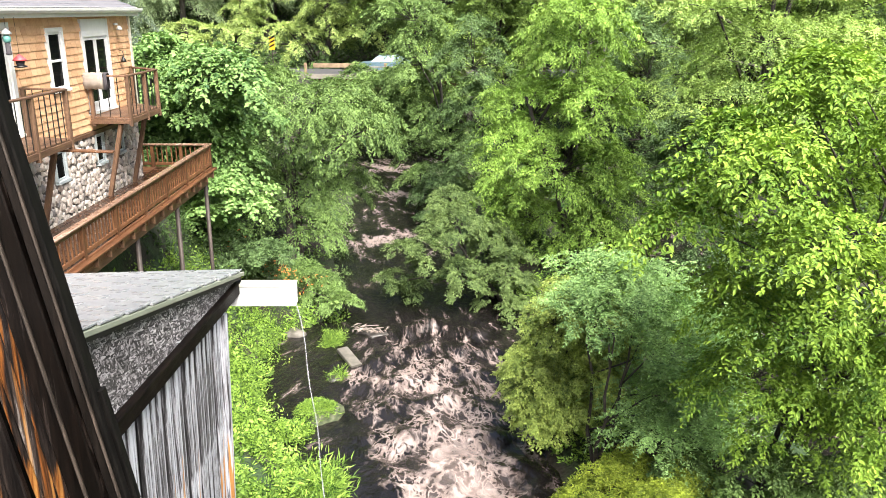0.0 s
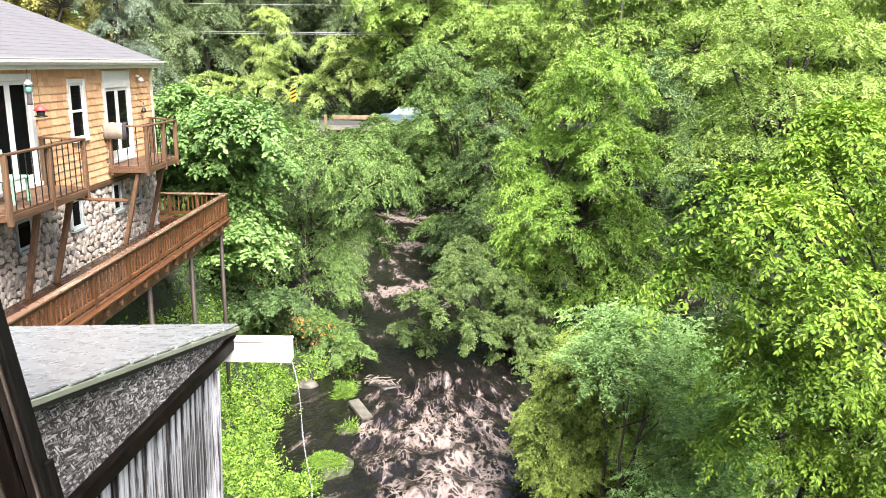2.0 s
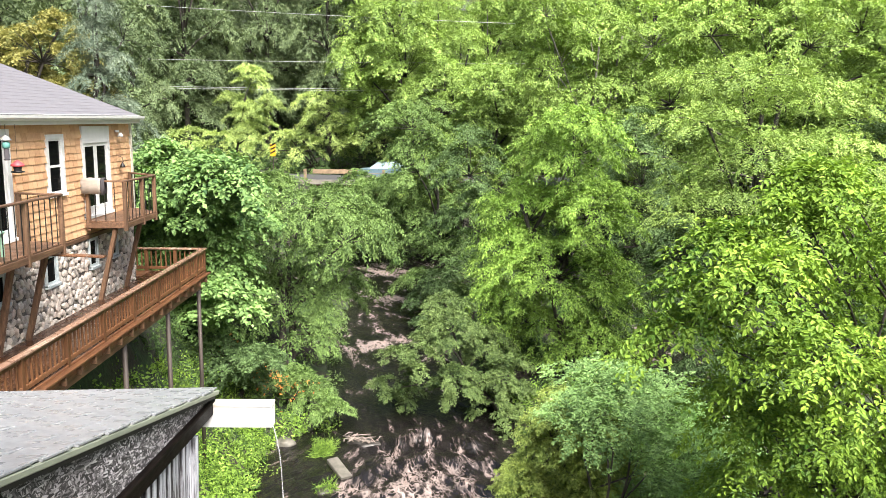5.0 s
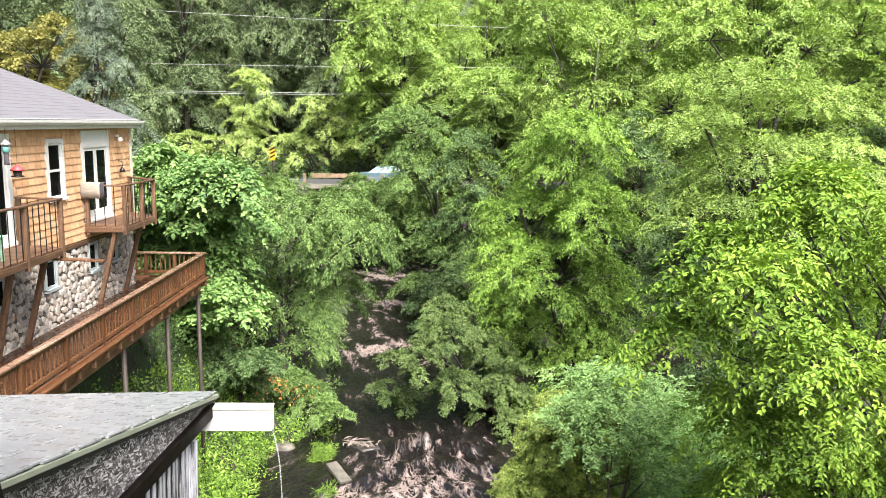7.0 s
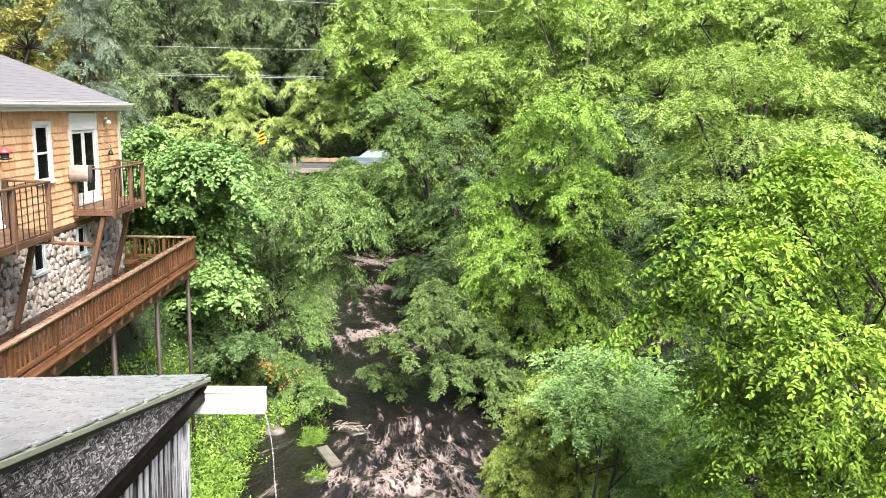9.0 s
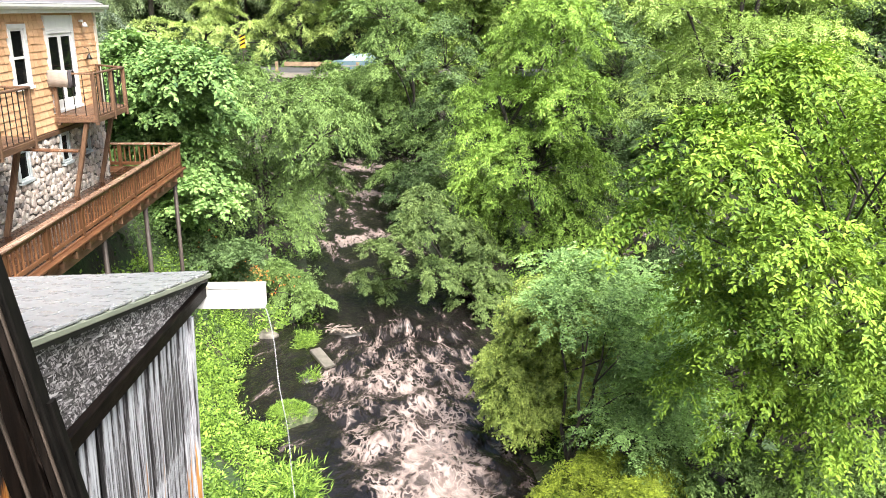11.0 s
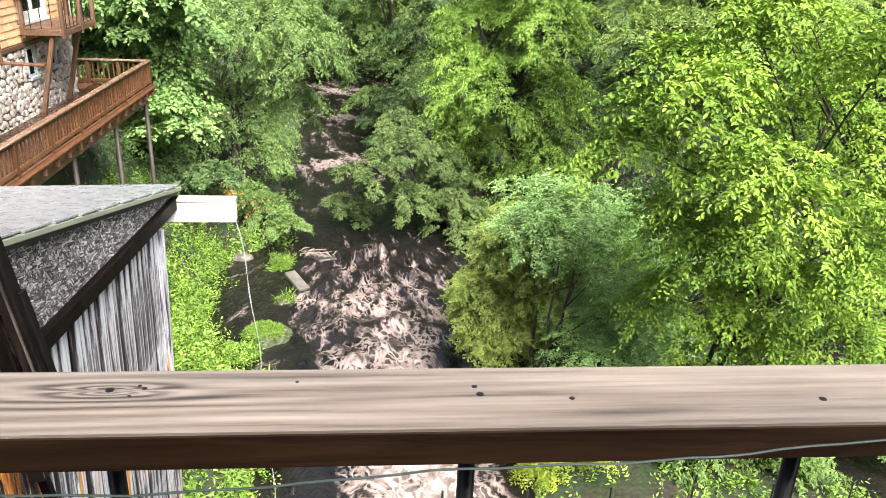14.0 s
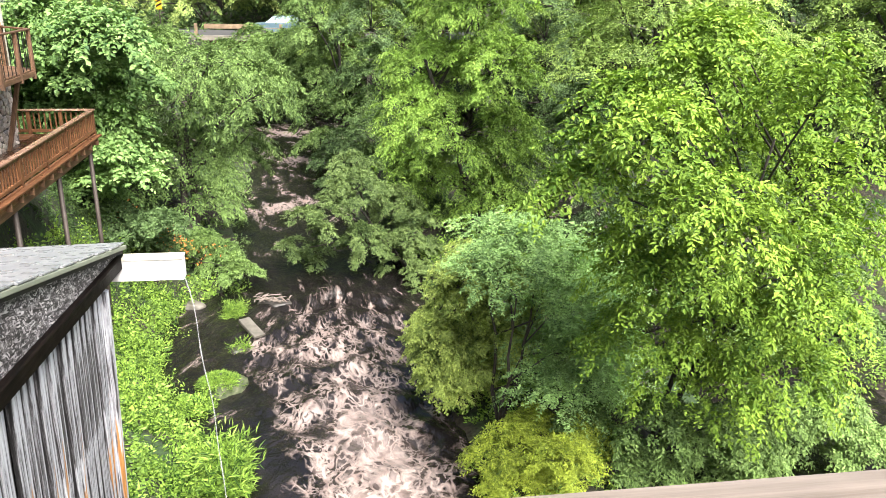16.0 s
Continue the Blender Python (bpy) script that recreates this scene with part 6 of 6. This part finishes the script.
grow("hill_tree", foot(19.00, 34.00), [(19.46, 33.0, 9.7, 1.65, 1.48, 1.65), (22.39, 34.2, 7.96, 2.2, 1.98, 2.2), (21.86, 31.8, 11.13, 2.04, 1.84, 2.04), (8.99, 33.6, 9.55, 1.44, 1.29, 1.44), (20.55, 32.4, 5.18, 2.08, 1.87, 2.08)],
     "dark green tree on the wooded slope", M["leaf_shaded"], 24, clumps=440, per=10, n=10, leaf=0.153, width=0.5, twig=0.7, trunk=0.18, flat=0.25)

# ---- woods on the hill beyond the road ----
protos = []
for i, (mat, lab) in enumerate((("leaf_far", "deciduous forest tree on the hillside"), ("leaf_hazy_hill", "dark deciduous forest tree on the hillside"), ("leaf_far", "light green forest tree on the hillside"), ("leaf_hazy_hill", "tall dark forest tree on the hillside"))):
    rg = np.random.default_rng(40 + i)
    lob = []
    for j in range(11):
        f = j / 10
        a = j * 2.4
        r = 2.6 * math.sin(0.35 + f * 2.5)
        lob.append((r * 0.8 * math.cos(a), r * 0.8 * math.sin(a), 3.5 + 12.5 * f, 1.9 - 0.7 * f, 1.9 - 0.7 * f, 1.5))
    protos.append(grow("forest_tree", (0, 0, 0), lob, lab, M[mat], 50 + i, clumps=400, per=9, n=9, leaf=0.215, width=0.5, twig=1.15, trunk=0.24, flat=0.25, group="hillside wood"))
rgw = np.random.default_rng(77)
spots = []
for row, (y, dx) in enumerate(((71.0, 5.2), (76.0, 5.2), (82, 5.5), (89, 6.0), (97, 6.5), (107, 7.0))):
    x = -68.0 + row * 1.3
    while x < 66:
        if row > 0 or not -17 < x < 3:
            spots.append((x + rgw.normal(0, 0.8), y + rgw.normal(0, 1.2), row))
        x += dx
for x, y in ((14, 50), (19, 47), (24, 44), (24, 52), (29, 48), (30, 40), (27, 36), (34, 44), (33, 34), (12, 56), (20, 55), (-18, 44), (-23, 40), (-24, 48), (-19, 52), (-29, 45), (-30, 36), (26, 28), (31, 25), (22, 30)):
    spots.append((x, y, 0))
for i, (x, y, row) in enumerate(spots):
    if row > 0 or y < 60:
        pick = [0, 2, 2, 0][i % 4] if x > -7 - 0.5 * row else [1, 3, 3, 1][i % 4]
    else:
        pick = [0, 2][i % 2] if x > -7 else [1, 3][i % 2]
    s = rgw.uniform(0.8, 1.2)
    m = Matrix.Translation((x, y, float(ground_z(x, y)) - 0.1)) @ Matrix.Rotation(rgw.uniform(0, 6.28), 4, "Z") @ Matrix.Diagonal((s, s, s * rgw.uniform(0.9, 1.2), 1))
    if i < 4:
        protos[i].matrix_basis = m
    else:
        copy_thing(protos[pick], m)


# ---- undergrowth ----
def herbs(name, n, region, label, mat, seed, leaf, width, height, cover=None, per=9, fine=False, lift=None):
    """Leafy stems standing on the ground (or on lift), in drifts of uneven height."""
    rg = np.random.default_rng(seed)
    x = rg.uniform(region[0], region[1], n)
    y = rg.uniform(region[2], region[3], n)
    drift = 1.0 if lift else 0.5 + 1.0 * wobble(x, y, 1.6, seed) + 0.5 * wobble(x, y, 4.1, seed + 2)
    keep = cover(x, y) * drift > rg.random(n) if cover else np.ones(n, bool)
    x, y = x[keep], y[keep]
    z = ground_z(x, y) if lift is None else lift(x, y)
    h = height * rg.uniform(0.45, 1.2, len(x)) * np.clip(0.75 + 0.6 * wobble(x, y, 1.4, seed + 1) + 0.45 * wobble(x, y, 3.7, seed + 6), 0.25, 2.0)
    way = unit(np.stack([rg.normal(0, 0.35, len(x)), rg.normal(0, 0.35, len(x)), np.ones(len(x))], 1))
    v, f = leaf_arrays(np.stack([x, y, z - 0.03], 1), way, h, rg, per, leaf, width, 0.1, 0.25, 1.0, fine, 0.6)
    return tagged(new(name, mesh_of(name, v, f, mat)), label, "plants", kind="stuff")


def left_side(x, y):
    xl = np.interp(y, BANK_Y, BANK_L) + 0.35 * wobble(x, y, 1.1, 4)
    return np.clip((xl + 0.25 - x) / 0.3, 0, 1) * np.clip((y - 5.0), 0, 1)


def lush(x, y):
    bare = np.exp(-((x + 5.6) / 0.9) ** 2 - ((y - 26.3) / 1.0) ** 2)
    return left_side(x, y) * np.clip(1 - 0.9 * bare, 0, 1) * np.interp(y, [8, 26, 28, 40], [1, 1, 0.6, 0.4])


def right_side(x, y):
    xr = np.interp(y, BANK_Y, BANK_R)
    return ((x > xr - 0.2) & (ground_z(x, y) > water_z(y) - 0.05)) * 0.9


herbs("weeds", 19000, (-7.6, -1.6, 8, 27), "lush bright green waterside weeds", M["weed"], 3, 0.085, 0.7, 0.7, lush, per=10)
herbs("weeds", 3600, (-7.6, -1.7, 8, 27), "broad-leaved weeds among the grass", M["leaf_bright"], 13, 0.16, 0.55, 0.85, lush, per=9)
herbs("weeds", 1000, (-6.0, -1.9, 9, 26), "tall pale stems by the water", M["weed"], 14, 0.2, 0.22, 1.1, lush, per=12)
herbs("weeds", 3500, (-9.5, -3.0, 24, 40), "green weeds on the upper bank", M["leaf_mid"], 4, 0.13, 0.45, 0.5, lush)
herbs("undergrowth", 5000, (-12, -6.4, 15, 31), "shaded undergrowth below the deck", M["leaf_shaded"], 15, 0.14, 0.5, 0.6, lambda x, y: (ground_z(x, y) < 6.5) * ((x > -7.3) | (y > 21.3)) * 1.0)
herbs("undergrowth", 15000, (2.6, 16, 9, 34), "green undergrowth on the island bank", M["leaf_bright"], 5, 0.12, 0.45, 0.7, right_side)
herbs("undergrowth", 7000, (-34, 36, 40, 69), "roadside undergrowth", M["leaf_mid"], 6, 0.26, 0.5, 1.0, lambda x, y: ((ground_z(x, y) > water_z(y) + 0.1) & (np.abs(y - 62.4) > 4.2)) * 1.0)
herbs("undergrowth", 9000, (-70, 70, 67, 105), "forest floor undergrowth", M["leaf_shaded"], 7, 0.5, 0.5, 1.4)
herbs("tuft", 5200, (-3.75, -2.2, 19.3, 20.5), "mat of long grass over the boulder", M["weed"], 8, 0.13, 0.14, 0.10, lambda x, y: np.exp(-((x + 3.08) / 0.34) ** 2 - ((y - 19.9) / 0.24) ** 2) * 1.4, lift=lambda x, y: -0.66 + 0.42 * np.sqrt(np.clip(1 - ((x + 2.98) / 0.68) ** 2 - ((y - 19.9) / 0.52) ** 2, 0, 1)))
herbs("weeds", 1500, (-4.3, -3.0, 18.4, 19.7), "low weeds trailing into the water", M["weed"], 21, 0.1, 0.5, 0.4, lambda x, y: np.exp(-((x + 3.6) / 0.35) ** 2 - ((y - 19.0) / 0.4) ** 2) * 2.0, lift=lambda x, y: -0.62 + 0 * x)
herbs("tuft", 700, (-2.6, -1.9, 14.2, 16.6), "tall grass leaning over the water", M["weed"], 12, 0.3, 0.14, 0.9, lambda x, y: np.exp(-((x + 2.2) / 0.3) ** 2 - ((y - 15.4) / 0.8) ** 2) * 1.5).location.z = 0.6
herbs("tuft", 70, (-2.9, -2.5, 21.95, 22.4), "tuft of grass on a small rock", M["weed"], 9, 0.2, 0.12, 0.4).location.z = 0.75
herbs("tuft", 130, (-3.45, -2.9, 24.5, 25.3), "rushes standing in the shallows", M["weed"], 10, 0.22, 0.1, 0.55).location.z = 0.8
rgf = np.random.default_rng(9)
fx, fy = -5.4 + rgf.normal(0, 0.75, 150), 26.9 + rgf.normal(0, 0.35, 150)
fz = np.maximum(ground_z(fx, fy), -0.5) + rgf.uniform(0.9, 1.55, 150)
fv, ff = leaf_arrays(np.stack([fx, fy, fz], 1), unit(rgf.normal(0, 1, (150, 3))), np.full(150, 0.06), rgf, 5, 0.07, 0.6)
tagged(new("flowers", mesh_of("flowers", fv, ff, M["flower"])), "small orange flowers in the bushes", "flowers", kind="stuff")

# ---- pieces of the house walls ----
rngp = random.Random(11)
shin = [mesh_of("shingle", [(0.0, -w / 2, -0.085), (0.028, -w / 2, -0.085), (0.028, w / 2, -0.085), (0.0, w / 2, -0.085), (0.0, -w / 2, 0.085), (0.006, -w / 2, 0.085), (0.006, w / 2, 0.085), (0.0, w / 2, 0.085)],
                [[0, 3, 2, 1], [4, 5, 6, 7], [1, 2, 6, 5], [0, 1, 5, 4], [2, 3, 7, 6], [3, 0, 4, 7]], M["cedar"]) for w in (0.16, 0.19, 0.22, 0.25)]
widths = (0.16, 0.19, 0.22, 0.25)
shingled = part("shingle_backing", box(XW - 0.018, XW - 0.012, Y0, 12.4, STONE, EAVE, 0.0005), M["siding"], house)


def covered(y, z, m, holes):
    return any(h[0] - m < y < h[1] + m and h[2] - m < z < h[3] + m + 0.0 for h in holes)


count = 0
for r in range(16):
    z = STONE + 0.17 + r * 0.152
    y = 12.4 + rngp.uniform(0, 0.2)
    while y < Y1 - 0.12:
        i = rngp.randrange(4)
        w = widths[i]
        yc = y + w / 2
        if not covered(yc, z, 0.11, UP) and not (18.05 < yc < 19.65 and z > 9.5) and z < EAVE - 0.02:
            if count < 640:
                shared("shingle", shin[i], (XW - 0.012, yc, z + rngp.uniform(-0.006, 0.006)), house, (rngp.uniform(-0.01, 0.01), 0, 0))
            count += 1
        y += w + 0.011


def cobble_data(seed):
    rg = random.Random(seed)
    vs, fs = [], []
    for ring, (rr, x) in enumerate(((1.0, 0.0), (0.95, 0.62), (0.66, 0.95))):
        for j in range(8):
            a = 2 * math.pi * j / 8
            q = rr * (1 + rg.uniform(-0.24, 0.2))
            vs.append((x, math.cos(a) * q, math.sin(a) * q))
    vs.append((1.0, 0, 0))
    for ring in range(2):
        for j in range(8):
            fs.append([ring * 8 + j, ring * 8 + (j + 1) % 8, ring * 8 + 8 + (j + 1) % 8, ring * 8 + 8 + j])
    fs += [[16 + j, 16 + (j + 1) % 8, 24] for j in range(8)]
    return vs, fs


cob = [mesh_of("cobble", *cobble_data(i), M["cobble"], False) for i in range(7)]
spots = []
step = 0.158
for r in range(12):
    z = 6.0 + r * step * 0.86
    y = 12.2 + (step / 2 if r % 2 else 0)
    while y < Y1:
        yy, zz = y + rngp.uniform(-0.05, 0.05), z + rngp.uniform(-0.045, 0.045)
        if zz < STONE - 0.06 and not covered(yy, zz, 0.06, LOW) and yy < Y1 - 0.05:
            spots.append((yy, zz))
        y += step
rngp.shuffle(spots)
rest = []
for i, (yy, zz) in enumerate(spots):
    a, b = rngp.uniform(0.055, 0.12), rngp.uniform(0.05, 0.095)
    if i < 300:
        shared("cobble", cob[i % 7], (XW - 0.035, yy, zz), stone_wall, (rngp.uniform(-1.5, 1.5), 0, 0), (rngp.uniform(0.04, 0.07), a, b))
    else:
        tv, tf = cobble_data(i % 7)
        ro = Matrix.Rotation(rngp.uniform(-1.5, 1.5), 3, "X")
        dp = rngp.uniform(0.04, 0.07)
        rest.append(([Vector((XW - 0.035, yy, zz)) + ro @ Vector((v[0] * dp, v[1] * a, v[2] * b)) for v in tv], tf))
part("cobble_rest", join(*rest), M["cobble_far"], stone_wall, "cobbles set in mortar", kind="stuff")
